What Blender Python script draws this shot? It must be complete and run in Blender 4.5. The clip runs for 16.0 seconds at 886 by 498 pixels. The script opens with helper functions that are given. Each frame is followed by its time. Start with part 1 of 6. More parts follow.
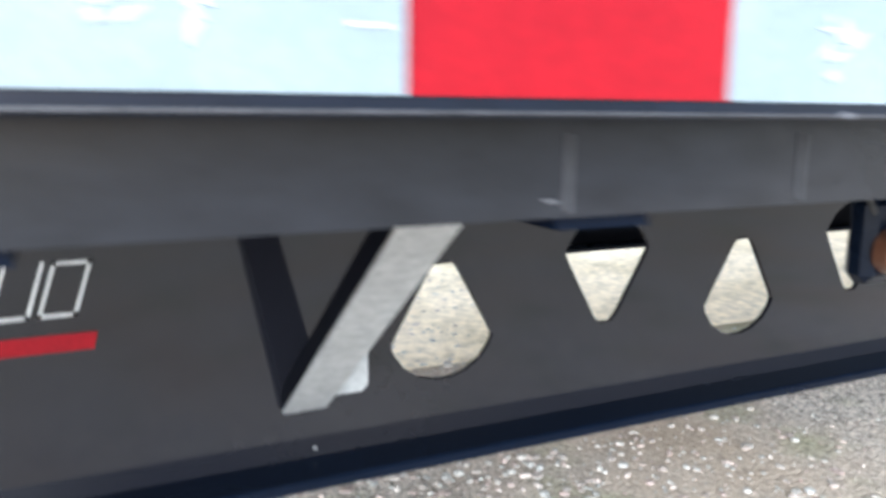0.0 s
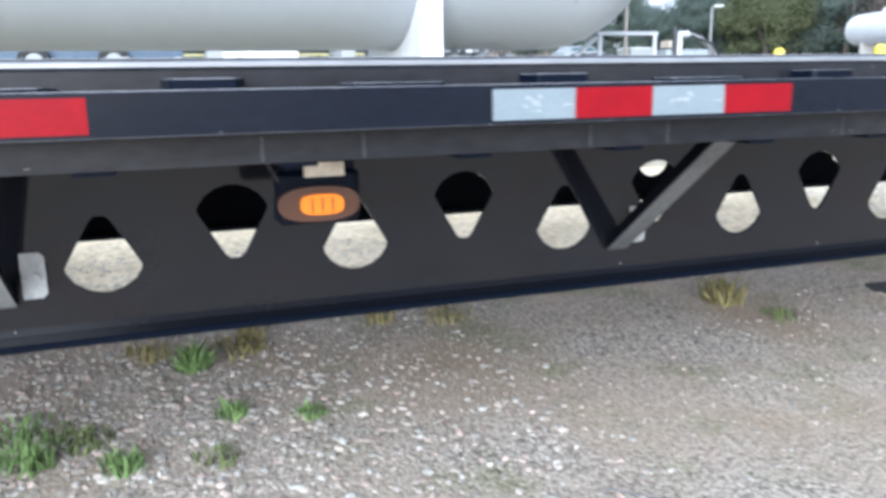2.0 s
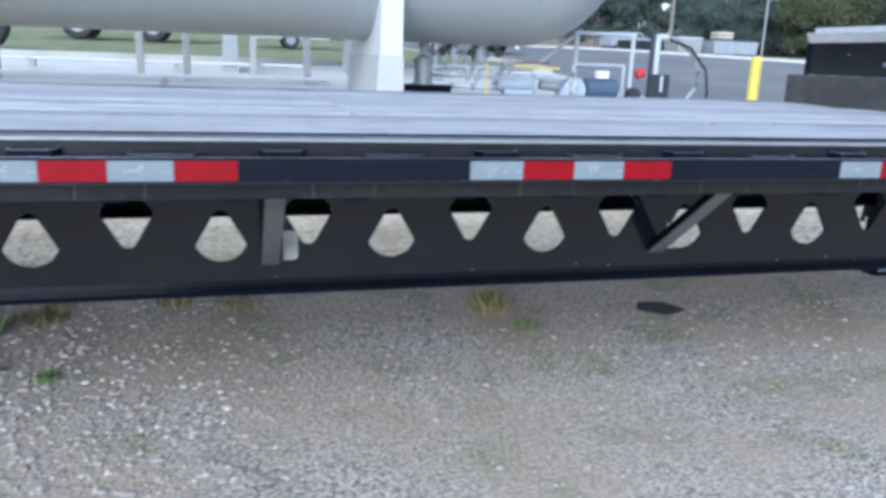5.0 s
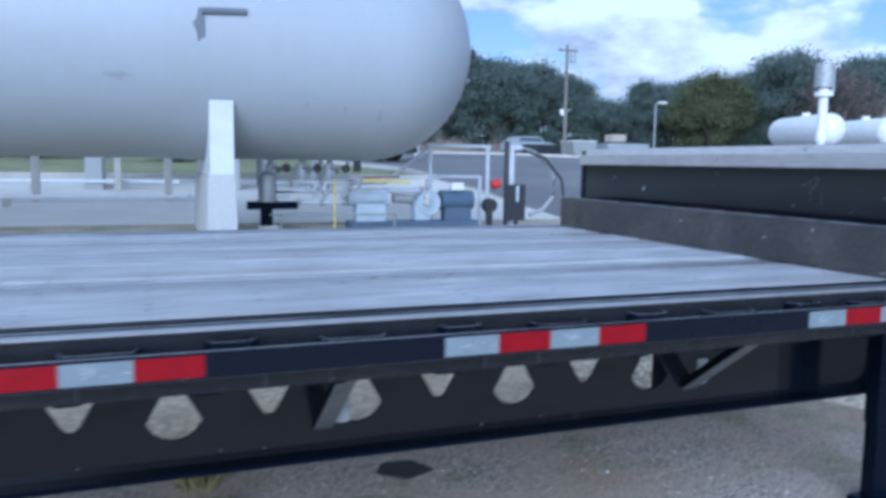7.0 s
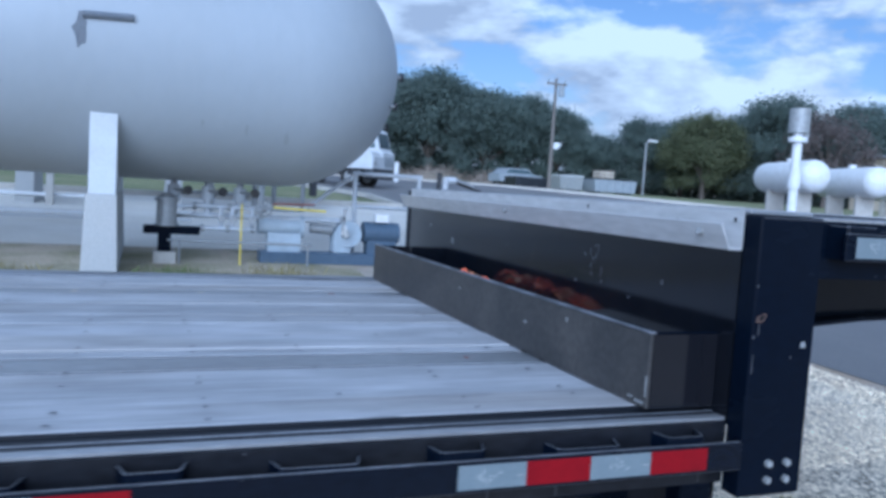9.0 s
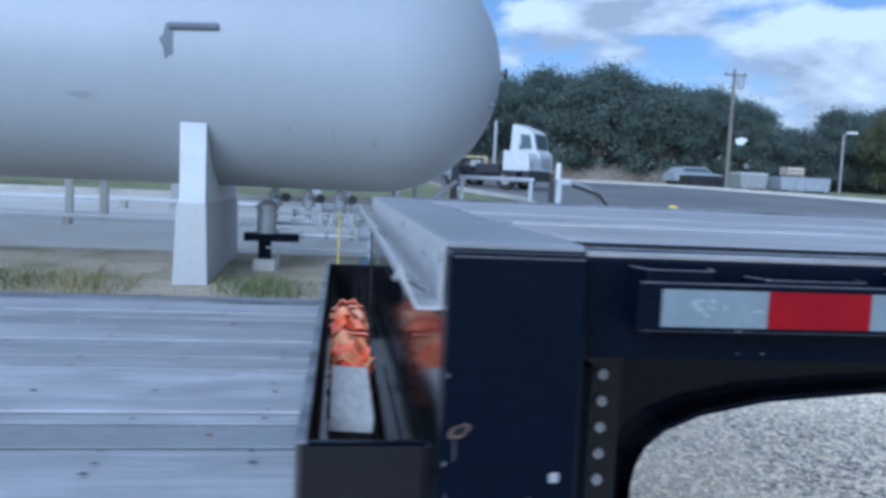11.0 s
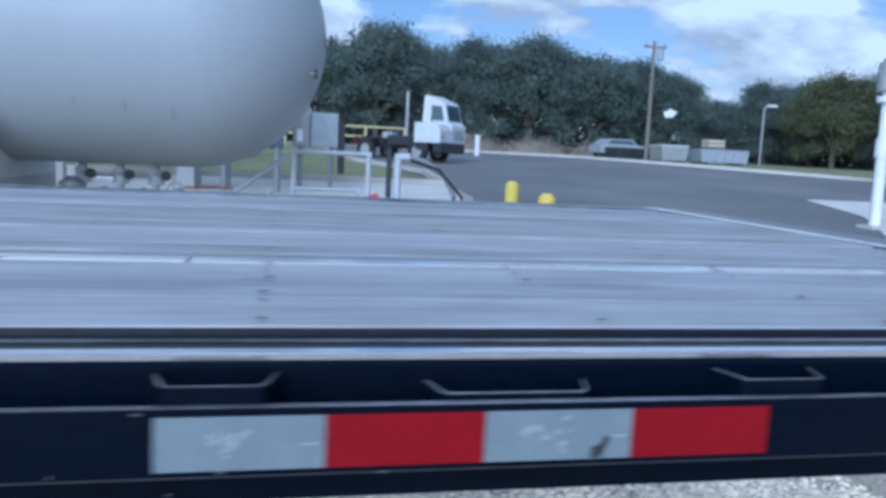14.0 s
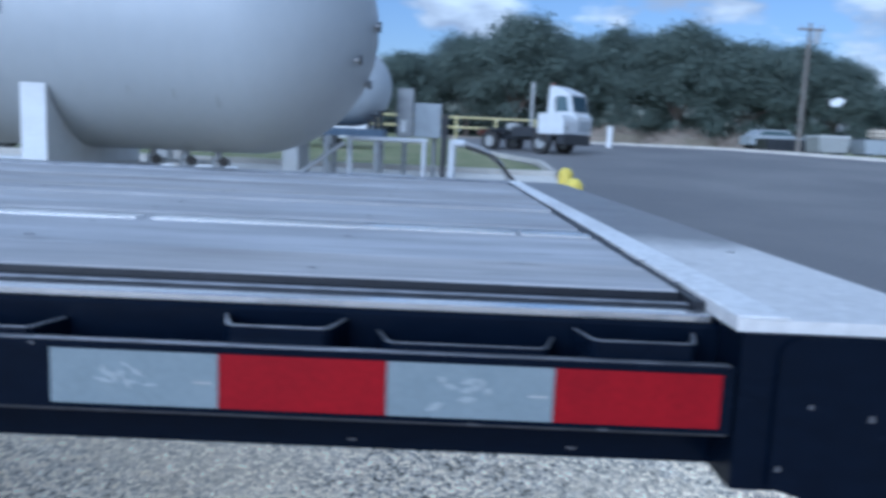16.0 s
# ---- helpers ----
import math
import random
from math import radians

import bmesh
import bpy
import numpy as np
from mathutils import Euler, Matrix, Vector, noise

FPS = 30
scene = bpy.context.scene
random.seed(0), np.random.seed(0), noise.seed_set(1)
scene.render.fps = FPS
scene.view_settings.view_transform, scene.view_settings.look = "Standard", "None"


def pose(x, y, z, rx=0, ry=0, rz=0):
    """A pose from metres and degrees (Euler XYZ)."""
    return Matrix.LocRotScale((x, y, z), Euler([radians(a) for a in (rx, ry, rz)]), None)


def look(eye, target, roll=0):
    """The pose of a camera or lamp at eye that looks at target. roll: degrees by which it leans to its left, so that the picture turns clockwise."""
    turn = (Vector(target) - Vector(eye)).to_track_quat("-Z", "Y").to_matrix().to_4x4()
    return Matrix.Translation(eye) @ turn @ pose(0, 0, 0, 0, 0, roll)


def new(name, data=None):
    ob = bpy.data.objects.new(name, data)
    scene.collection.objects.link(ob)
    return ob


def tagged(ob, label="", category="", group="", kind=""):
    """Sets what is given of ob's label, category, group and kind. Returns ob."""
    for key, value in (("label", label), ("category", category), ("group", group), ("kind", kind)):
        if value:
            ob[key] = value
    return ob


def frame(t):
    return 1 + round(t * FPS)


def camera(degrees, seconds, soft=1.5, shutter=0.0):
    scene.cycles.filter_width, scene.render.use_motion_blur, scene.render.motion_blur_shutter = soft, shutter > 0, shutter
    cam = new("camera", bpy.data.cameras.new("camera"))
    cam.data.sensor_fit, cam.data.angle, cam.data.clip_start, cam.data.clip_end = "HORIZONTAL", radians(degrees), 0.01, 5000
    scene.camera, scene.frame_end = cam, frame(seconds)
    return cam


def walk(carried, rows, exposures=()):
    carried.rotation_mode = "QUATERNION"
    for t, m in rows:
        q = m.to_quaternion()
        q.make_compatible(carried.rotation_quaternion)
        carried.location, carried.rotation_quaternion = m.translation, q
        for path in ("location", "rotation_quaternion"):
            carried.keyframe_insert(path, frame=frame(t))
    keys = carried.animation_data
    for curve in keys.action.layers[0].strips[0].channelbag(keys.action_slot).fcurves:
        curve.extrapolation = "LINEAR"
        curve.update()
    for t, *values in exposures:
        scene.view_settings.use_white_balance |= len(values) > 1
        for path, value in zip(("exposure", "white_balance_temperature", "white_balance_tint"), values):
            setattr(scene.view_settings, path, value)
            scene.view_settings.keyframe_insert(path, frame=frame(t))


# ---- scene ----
cam = camera(59.4, 16.0, soft=3.5, shutter=0.5)

PATH = [
    (0, (-0.567, -0.262, 0.978), (0.281, 1.515, 0.625), 0.6),
    (0.5, (-0.421, -0.489, 0.949), (0.29, 1.337, 0.554), 2.0),
    (1, (-0.32, -0.792, 0.995), (0.384, 1.038, 0.603), 0.9),
    (1.5, (-0.127, -0.988, 1.008), (0.553, 0.854, 0.63), -0.3),
    (2, (0.107, -1.193, 1.046), (0.744, 0.656, 0.627), -1.0),
    (2.5, (0.202, -1.424, 1.052), (0.778, 0.432, 0.58), -0.3),
    (3, (0.353, -1.649, 1.144), (0.888, 0.223, 0.685), 1.1),
    (3.5, (0.574, -1.803, 1.186), (1.075, 0.077, 0.725), 2.7),
    (4, (0.808, -1.943, 1.197), (1.258, -0.061, 0.692), 3.3),
    (4.2, (0.88, -2.002, 1.22), (1.356, -0.128, 0.709), 3.4),
    (6.3, (1.844, -1.983, 1.438), (2.417, -0.098, 1.094), -0.2),
    (6.5, (1.949, -1.926, 1.464), (2.567, -0.05, 1.148), -0.2),
    (7, (2.324, -1.822, 1.48), (3.03, 0.036, 1.259), 0.8),
    (7.5, (2.653, -1.749, 1.51), (3.386, 0.103, 1.329), 2.8),
    (8, (3.01, -1.611, 1.531), (3.758, 0.238, 1.382), 4.2),
    (8.2, (3.141, -1.577, 1.557), (3.888, 0.273, 1.42), 4.1),
    (10.3, (4.442, -1.073, 1.599), (4.875, 0.87, 1.409), 2.4),
    (10.5, (4.558, -1.053, 1.625), (4.906, 0.907, 1.442), 2.5),
    (11, (4.808, -0.98, 1.655), (5.073, 0.995, 1.484), 2.6),
    (11.5, (5.066, -0.855, 1.666), (5.408, 1.105, 1.462), 1.9),
    (12, (5.28, -0.776, 1.723), (5.701, 1.158, 1.441), 1.9),
    (12.5, (5.543, -0.774, 1.737), (5.915, 1.168, 1.438), 4.1),
    (13, (5.82, -0.767, 1.756), (6.144, 1.185, 1.467), 3.8),
    (13.5, (6.088, -0.718, 1.747), (6.449, 1.229, 1.472), 2.5),
    (14, (6.361, -0.7, 1.769), (6.761, 1.245, 1.531), 2.7),
    (14.5, (6.688, -0.805, 1.766), (7.033, 1.154, 1.562), 3.6),
    (15, (7.026, -0.78, 1.738), (7.348, 1.183, 1.525), 1.6),
    (15.5, (7.358, -0.689, 1.735), (7.643, 1.274, 1.478), 1.4),
    (16, (7.68, -0.682, 1.724), (7.691, 1.3, 1.454), 2.5),
]

EXPOSURES = [(0, 2.28, 5250, 4), (0.5, 2.28, 5200, 4), (1.0, 1.88, 5300, 4), (1.5, 1.78, 5250, 5), (3.5, 1.23, 4890, 6), (6.3, 0.94, 4600, 7), (7, 0.66, 4380, 7), (8, 0.49, 4330, 7), (10.5, 0.36, 4380, 6), (12, 0.43, 4390, 6), (13.5, 0.42, 4390, 6), (14.5, 0.36, 4380, 6), (16, 0.38, 4380, 6)]
# tone of the clip's camera along the way: stops, white balance
walk(cam, [(t, look(e, a, r)) for t, e, a, r in PATH], EXPOSURES)

# ---- world and sun ----
SUN_ELEV, SUN_TURN = 24.0, 210.0     # degrees above the horizon; degrees from +y towards +x
world = bpy.data.worlds.new("sky")
scene.world = world
world.use_nodes = True
wn, wl = world.node_tree.nodes, world.node_tree.links
wn.clear()
w_out = wn.new("ShaderNodeOutputWorld")
w_bg = wn.new("ShaderNodeBackground")
w_sky = wn.new("ShaderNodeTexSky")
w_sky.sky_type, w_sky.sun_disc = "NISHITA", False
w_sky.sun_elevation, w_sky.sun_rotation = radians(SUN_ELEV), radians(SUN_TURN)
w_sky.air_density, w_sky.dust_density, w_sky.ozone_density = 1.0, 1.4, 2.2
w_co = wn.new("ShaderNodeTexCoord")
w_map = wn.new("ShaderNodeMapping")
w_map.inputs["Scale"].default_value = (1.0, 1.0, 2.4)
w_map.inputs["Location"].default_value = (0.35, 0.1, 0.0)
w_n1 = wn.new("ShaderNodeTexNoise")
w_n1.inputs["Scale"].default_value, w_n1.inputs["Detail"].default_value, w_n1.inputs["Roughness"].default_value = 5.0, 10.0, 0.54
w_rp = wn.new("ShaderNodeValToRGB")
w_rp.color_ramp.elements[0].position, w_rp.color_ramp.elements[1].position = 0.455, 0.535
w_n2 = wn.new("ShaderNodeTexNoise")
w_n2.inputs["Scale"].default_value, w_n2.inputs["Detail"].default_value, w_n2.inputs["Roughness"].default_value = 5.0, 10.0, 0.54
w_up = wn.new("ShaderNodeVectorMath")          # the same clouds a little higher up: lit tops, greyer undersides
w_up.operation, w_up.inputs[1].default_value = "ADD", (0.0, 0.0, 0.075)
w_df = wn.new("ShaderNodeMath")
w_df.operation = "SUBTRACT"
w_sc = wn.new("ShaderNodeMapRange")
w_sc.inputs["From Min"].default_value, w_sc.inputs["From Max"].default_value = -0.09, 0.09
w_cl = wn.new("ShaderNodeValToRGB")
w_cl.color_ramp.elements[0].position, w_cl.color_ramp.elements[1].position = 0.0, 1.0
w_cl.color_ramp.elements[0].color, w_cl.color_ramp.elements[1].color = (2.9, 2.8, 2.8, 1), (5.4, 5.1, 4.65, 1)
w_mix = wn.new("ShaderNodeMix")
w_mix.data_type = "RGBA"
wl.new(w_co.outputs["Generated"], w_map.inputs["Vector"])
wl.new(w_map.outputs["Vector"], w_n1.inputs["Vector"])
wl.new(w_map.outputs["Vector"], w_up.inputs[0])
wl.new(w_up.outputs[0], w_n2.inputs["Vector"])
wl.new(w_n1.outputs[0], w_rp.inputs["Fac"])
wl.new(w_n1.outputs[0], w_df.inputs[0])
wl.new(w_n2.outputs[0], w_df.inputs[1])
wl.new(w_df.outputs[0], w_sc.inputs["Value"])
wl.new(w_sc.outputs["Result"], w_cl.inputs["Fac"])
wl.new(w_rp.outputs["Color"], w_mix.inputs["Factor"])
w_tint = wn.new("ShaderNodeMix")               # a slightly deeper, less green blue
w_tint.data_type, w_tint.blend_type = "RGBA", "MULTIPLY"
w_tint.inputs["Factor"].default_value, w_tint.inputs["B"].default_value = 1.0, (0.74, 0.61, 0.57, 1)
wl.new(w_sky.outputs["Color"], w_tint.inputs["A"])
wl.new(w_tint.outputs["Result"], w_mix.inputs["A"])
wl.new(w_cl.outputs["Color"], w_mix.inputs["B"])
wl.new(w_mix.outputs["Result"], w_bg.inputs["Color"])
w_bg.inputs["Strength"].default_value = 0.125
wl.new(w_bg.outputs["Background"], w_out.inputs["Surface"])

sun_data = bpy.data.lights.new("sun", "SUN")
sun_data.energy, sun_data.angle, sun_data.color = 2.0, radians(50), (1.0, 0.95, 0.88)
sun = new("sun", sun_data)
sx, sy, sz = (math.cos(radians(SUN_ELEV)) * math.sin(radians(SUN_TURN)),
              math.cos(radians(SUN_ELEV)) * math.cos(radians(SUN_TURN)), math.sin(radians(SUN_ELEV)))
sun.matrix_world = look((sx * 50, sy * 50, sz * 50), (0, 0, 0))


# ---- materials ----
def mat(name, color, rough=0.6, metal=0.0, dirt=None, amount=0.4, scale=6.0, fine=60.0, grain=0.25, bump=0.15,
        stretch=(1, 1, 1), vary=0.0, spec=0.5, bump_dist=0.004, space="Object", island=0.0, hues=0.0):
    """Base colour with broad stains, fine grain, bump and a per-object shift."""
    m = bpy.data.materials.new(name)
    m.use_nodes = True
    n, l = m.node_tree.nodes, m.node_tree.links
    b = n["Principled BSDF"]
    b.inputs["Roughness"].default_value, b.inputs["Metallic"].default_value = rough, metal
    b.inputs["Specular IOR Level"].default_value = spec
    co, mp = n.new("ShaderNodeTexCoord"), n.new("ShaderNodeMapping")
    mp.inputs["Scale"].default_value = stretch
    l.new(co.outputs[space], mp.inputs["Vector"])
    big, small = n.new("ShaderNodeTexNoise"), n.new("ShaderNodeTexNoise")
    big.inputs["Scale"].default_value, big.inputs["Detail"].default_value = scale, 5
    small.inputs["Scale"].default_value, small.inputs["Detail"].default_value = fine, 4
    for t in (big, small):
        l.new(mp.outputs["Vector"], t.inputs["Vector"])
    ramp = n.new("ShaderNodeValToRGB")
    ramp.color_ramp.elements[0].position, ramp.color_ramp.elements[1].position = 0.42, 0.72
    l.new(big.outputs[0], ramp.inputs["Fac"])
    k = n.new("ShaderNodeMath")
    k.operation = "MULTIPLY"
    l.new(ramp.outputs["Color"], k.inputs[0])
    k.inputs[1].default_value = amount
    mix = n.new("ShaderNodeMix")
    mix.data_type = "RGBA"
    mix.inputs["A"].default_value = (*color, 1)
    mix.inputs["B"].default_value = (*(dirt or [c * 0.6 for c in color]), 1)
    l.new(k.outputs[0], mix.inputs["Factor"])
    hsv = n.new("ShaderNodeHueSaturation")
    l.new(mix.outputs["Result"], hsv.inputs["Color"])
    val = n.new("ShaderNodeMapRange")
    val.inputs["From Min"].default_value, val.inputs["From Max"].default_value = 0.25, 0.75
    val.inputs["To Min"].default_value, val.inputs["To Max"].default_value = 1 - grain, 1 + grain
    l.new(small.outputs[0], val.inputs["Value"])
    last = val.outputs["Result"]
    if vary or island:
        src = n.new("ShaderNodeNewGeometry").outputs["Random Per Island"] if island else n.new("ShaderNodeObjectInfo").outputs["Random"]
        rr = n.new("ShaderNodeMapRange")
        v = island or vary
        rr.inputs["To Min"].default_value, rr.inputs["To Max"].default_value = 1 - v, 1 + v
        l.new(src, rr.inputs["Value"])
        mul = n.new("ShaderNodeMath")
        mul.operation = "MULTIPLY"
        l.new(last, mul.inputs[0])
        l.new(rr.outputs["Result"], mul.inputs[1])
        last = mul.outputs[0]
    l.new(last, hsv.inputs["Value"])
    if island and hues:
        rnd, frac, hue, sat = src, n.new("ShaderNodeMath"), n.new("ShaderNodeMapRange"), n.new("ShaderNodeMapRange")
        frac.operation, frac.inputs[1].default_value = "MULTIPLY", 9.7
        wrap = n.new("ShaderNodeMath")
        wrap.operation = "FRACT"
        l.new(rnd, frac.inputs[0])
        l.new(frac.outputs[0], wrap.inputs[0])
        hue.inputs["To Min"].default_value, hue.inputs["To Max"].default_value = 0.5 - hues, 0.5 + hues
        sat.inputs["To Min"].default_value, sat.inputs["To Max"].default_value = 1.3, 0.4
        l.new(wrap.outputs[0], hue.inputs["Value"])
        l.new(wrap.outputs[0], sat.inputs["Value"])
        l.new(hue.outputs["Result"], hsv.inputs["Hue"])
        l.new(sat.outputs["Result"], hsv.inputs["Saturation"])
    l.new(hsv.outputs["Color"], b.inputs["Base Color"])
    if bump:
        bp = n.new("ShaderNodeBump")
        bp.inputs["Strength"].default_value, bp.inputs["Distance"].default_value = bump, bump_dist
        l.new(small.outputs[0], bp.inputs["Height"])
        l.new(bp.outputs["Normal"], b.inputs["Normal"])
    rmap = n.new("ShaderNodeMapRange")
    rmap.inputs["To Min"].default_value, rmap.inputs["To Max"].default_value = rough * 0.85, min(1, rough * 1.2)
    l.new(big.outputs[0], rmap.inputs["Value"])
    l.new(rmap.outputs["Result"], b.inputs["Roughness"])
    return m


def gravel_mat(name, low, high, amps, rough_lo, rough_hi, sizes=(44.0, 92.0), moss=0.0):
    """Packed limestone chips of two sizes, in dusty and stony patches."""
    m = bpy.data.materials.new(name)
    m.use_nodes = True
    n, l = m.node_tree.nodes, m.node_tree.links
    b = n["Principled BSDF"]
    b.inputs["Roughness"].default_value, b.inputs["Specular IOR Level"].default_value = 0.95, 0.1
    co = n.new("ShaderNodeTexCoord").outputs["Object"]
    warp = n.new("ShaderNodeTexNoise")
    warp.inputs["Scale"].default_value = 40
    l.new(co, warp.inputs["Vector"])
    wob = n.new("ShaderNodeVectorMath")
    wob.operation, wob.inputs["Scale"].default_value = "SCALE", 0.012
    l.new(warp.outputs["Color"], wob.inputs[0])
    pos = n.new("ShaderNodeVectorMath")
    pos.operation = "ADD"
    l.new(co, pos.inputs[0])
    l.new(wob.outputs[0], pos.inputs[1])
    cells = []
    for scale in sizes:
        v = n.new("ShaderNodeTexVoronoi")
        v.inputs["Scale"].default_value = scale
        l.new(pos.outputs[0], v.inputs["Vector"])
        cells.append(v)
    patch = n.new("ShaderNodeTexNoise")
    patch.inputs["Scale"].default_value, patch.inputs["Detail"].default_value = 1.1, 6
    l.new(co, patch.inputs["Vector"])
    stony = n.new("ShaderNodeMapRange")
    stony.inputs["From Min"].default_value, stony.inputs["From Max"].default_value = 0.40, 0.60
    stony.inputs["To Min"].default_value, stony.inputs["To Max"].default_value = rough_lo, rough_hi
    l.new(patch.outputs[0], stony.inputs["Value"])
    tone = n.new("ShaderNodeMix")
    tone.data_type = "RGBA"
    tone.inputs["A"].default_value, tone.inputs["B"].default_value = (*low, 1), (*high, 1)
    spread = n.new("ShaderNodeMapRange")
    spread.inputs["From Min"].default_value, spread.inputs["From Max"].default_value = 0.34, 0.64
    l.new(patch.outputs[0], spread.inputs["Value"])
    l.new(spread.outputs["Result"], tone.inputs["Factor"])
    green, grow, lush = n.new("ShaderNodeMix"), n.new("ShaderNodeTexNoise"), n.new("ShaderNodeMapRange")   # thin moss and dust stains
    green.data_type, green.inputs["B"].default_value = "RGBA", (0.30, 0.32, 0.17, 1)
    grow.inputs["Scale"].default_value, grow.inputs["Detail"].default_value = 2.6, 8
    lush.inputs["From Min"].default_value, lush.inputs["From Max"].default_value, lush.inputs["To Max"].default_value = 0.53, 0.68, moss
    l.new(co, grow.inputs["Vector"])
    l.new(grow.outputs[0], lush.inputs["Value"])
    l.new(lush.outputs["Result"], green.inputs["Factor"])
    l.new(tone.outputs["Result"], green.inputs["A"])
    value = None
    for v, amp in zip(cells, amps):
        grey = n.new("ShaderNodeSeparateColor")
        l.new(v.outputs["Color"], grey.inputs[0])
        r = n.new("ShaderNodeMapRange")
        r.inputs["To Min"].default_value, r.inputs["To Max"].default_value = -amp, amp
        l.new(grey.outputs[0], r.inputs["Value"])
        edge = n.new("ShaderNodeMapRange")
        edge.inputs["From Min"].default_value, edge.inputs["From Max"].default_value = 0.35, 0.75
        edge.inputs["To Min"].default_value, edge.inputs["To Max"].default_value = 0.06, -0.45
        l.new(v.outputs["Distance"], edge.inputs["Value"])
        s = n.new("ShaderNodeMath")
        s.operation = "ADD"
        l.new(r.outputs["Result"], s.inputs[0])
        l.new(edge.outputs["Result"], s.inputs[1])
        if value is None:
            value = s.outputs[0]
        else:
            t = n.new("ShaderNodeMath")
            t.operation = "ADD"
            l.new(value, t.inputs[0])
            l.new(s.outputs[0], t.inputs[1])
            value = t.outputs[0]
    k = n.new("ShaderNodeMath")
    k.operation = "MULTIPLY_ADD"
    l.new(value, k.inputs[0])
    l.new(stony.outputs["Result"], k.inputs[1])
    k.inputs[2].default_value = 1.0
    hsv = n.new("ShaderNodeHueSaturation")
    l.new(green.outputs["Result"], hsv.inputs["Color"])
    l.new(k.outputs[0], hsv.inputs["Value"])
    l.new(hsv.outputs["Color"], b.inputs["Base Color"])
    bp = n.new("ShaderNodeBump")
    bp.inputs["Strength"].default_value, bp.inputs["Distance"].default_value, bp.invert = 0.7, 0.006, True
    l.new(cells[0].outputs["Distance"], bp.inputs["Height"])
    l.new(bp.outputs["Normal"], b.inputs["Normal"])
    return m


def deck_mat(name, cool, warm):
    """Bleached hardwood boards: long grain, blotches, thin drying cracks, each board its own tone."""
    m = bpy.data.materials.new(name)
    m.use_nodes = True
    n, l = m.node_tree.nodes, m.node_tree.links
    b = n["Principled BSDF"]
    b.inputs["Specular IOR Level"].default_value = 0.35
    co, info = n.new("ShaderNodeTexCoord"), n.new("ShaderNodeObjectInfo")
    off = n.new("ShaderNodeVectorMath")
    off.operation, off.inputs["Scale"].default_value = "SCALE", 40.0
    l.new(info.outputs["Random"], off.inputs[0])
    moved = n.new("ShaderNodeVectorMath")
    moved.operation = "ADD"
    l.new(co.outputs["Object"], moved.inputs[0])
    l.new(off.outputs[0], moved.inputs[1])

    def layer(stretch, detail, lo, hi, start=0.3, stop=0.7):
        mp, t, r = n.new("ShaderNodeMapping"), n.new("ShaderNodeTexNoise"), n.new("ShaderNodeMapRange")
        mp.inputs["Scale"].default_value = stretch
        l.new(moved.outputs[0], mp.inputs["Vector"])
        l.new(mp.outputs["Vector"], t.inputs["Vector"])
        t.inputs["Scale"].default_value, t.inputs["Detail"].default_value = 1.0, detail
        r.inputs["From Min"].default_value, r.inputs["From Max"].default_value = start, stop
        r.inputs["To Min"].default_value, r.inputs["To Max"].default_value = lo, hi
        l.new(t.outputs[0], r.inputs["Value"])
        return r.outputs["Result"]

    def times(a, c):
        k = n.new("ShaderNodeMath")
        k.operation = "MULTIPLY"
        l.new(a, k.inputs[0])
        l.new(c, k.inputs[1])
        return k.outputs[0]

    grain = layer((5.0, 75, 75), 4, 0.85, 1.13)
    streak = layer((1.1, 16, 16), 5, 0.90, 1.10)
    blotch = layer((3.0, 8.0, 8.0), 6, 0.80, 1.18)
    crack = layer((4.0, 42, 42), 2, 0.42, 1.0, 0.24, 0.30)
    board = n.new("ShaderNodeMapRange")
    board.inputs["To Min"].default_value, board.inputs["To Max"].default_value = 0.84, 1.13
    l.new(info.outputs["Random"], board.inputs["Value"])
    value = times(times(times(grain, streak), times(blotch, crack)), board.outputs["Result"])
    mix = n.new("ShaderNodeMix")
    mix.data_type = "RGBA"
    mix.inputs["A"].default_value, mix.inputs["B"].default_value = (*cool, 1), (*warm, 1)
    l.new(layer((0.7, 2.6, 2.6), 4, 0.0, 0.9, 0.45, 0.72), mix.inputs["Factor"])
    hsv = n.new("ShaderNodeHueSaturation")
    l.new(mix.outputs["Result"], hsv.inputs["Color"])
    l.new(value, hsv.inputs["Value"])
    l.new(hsv.outputs["Color"], b.inputs["Base Color"])
    l.new(layer((0.8, 5, 5), 4, 0.5, 0.8), b.inputs["Roughness"])
    bp = n.new("ShaderNodeBump")
    bp.inputs["Strength"].default_value, bp.inputs["Distance"].default_value = 0.35, 0.004
    l.new(times(grain, crack), bp.inputs["Height"])
    l.new(bp.outputs["Normal"], b.inputs["Normal"])
    return m


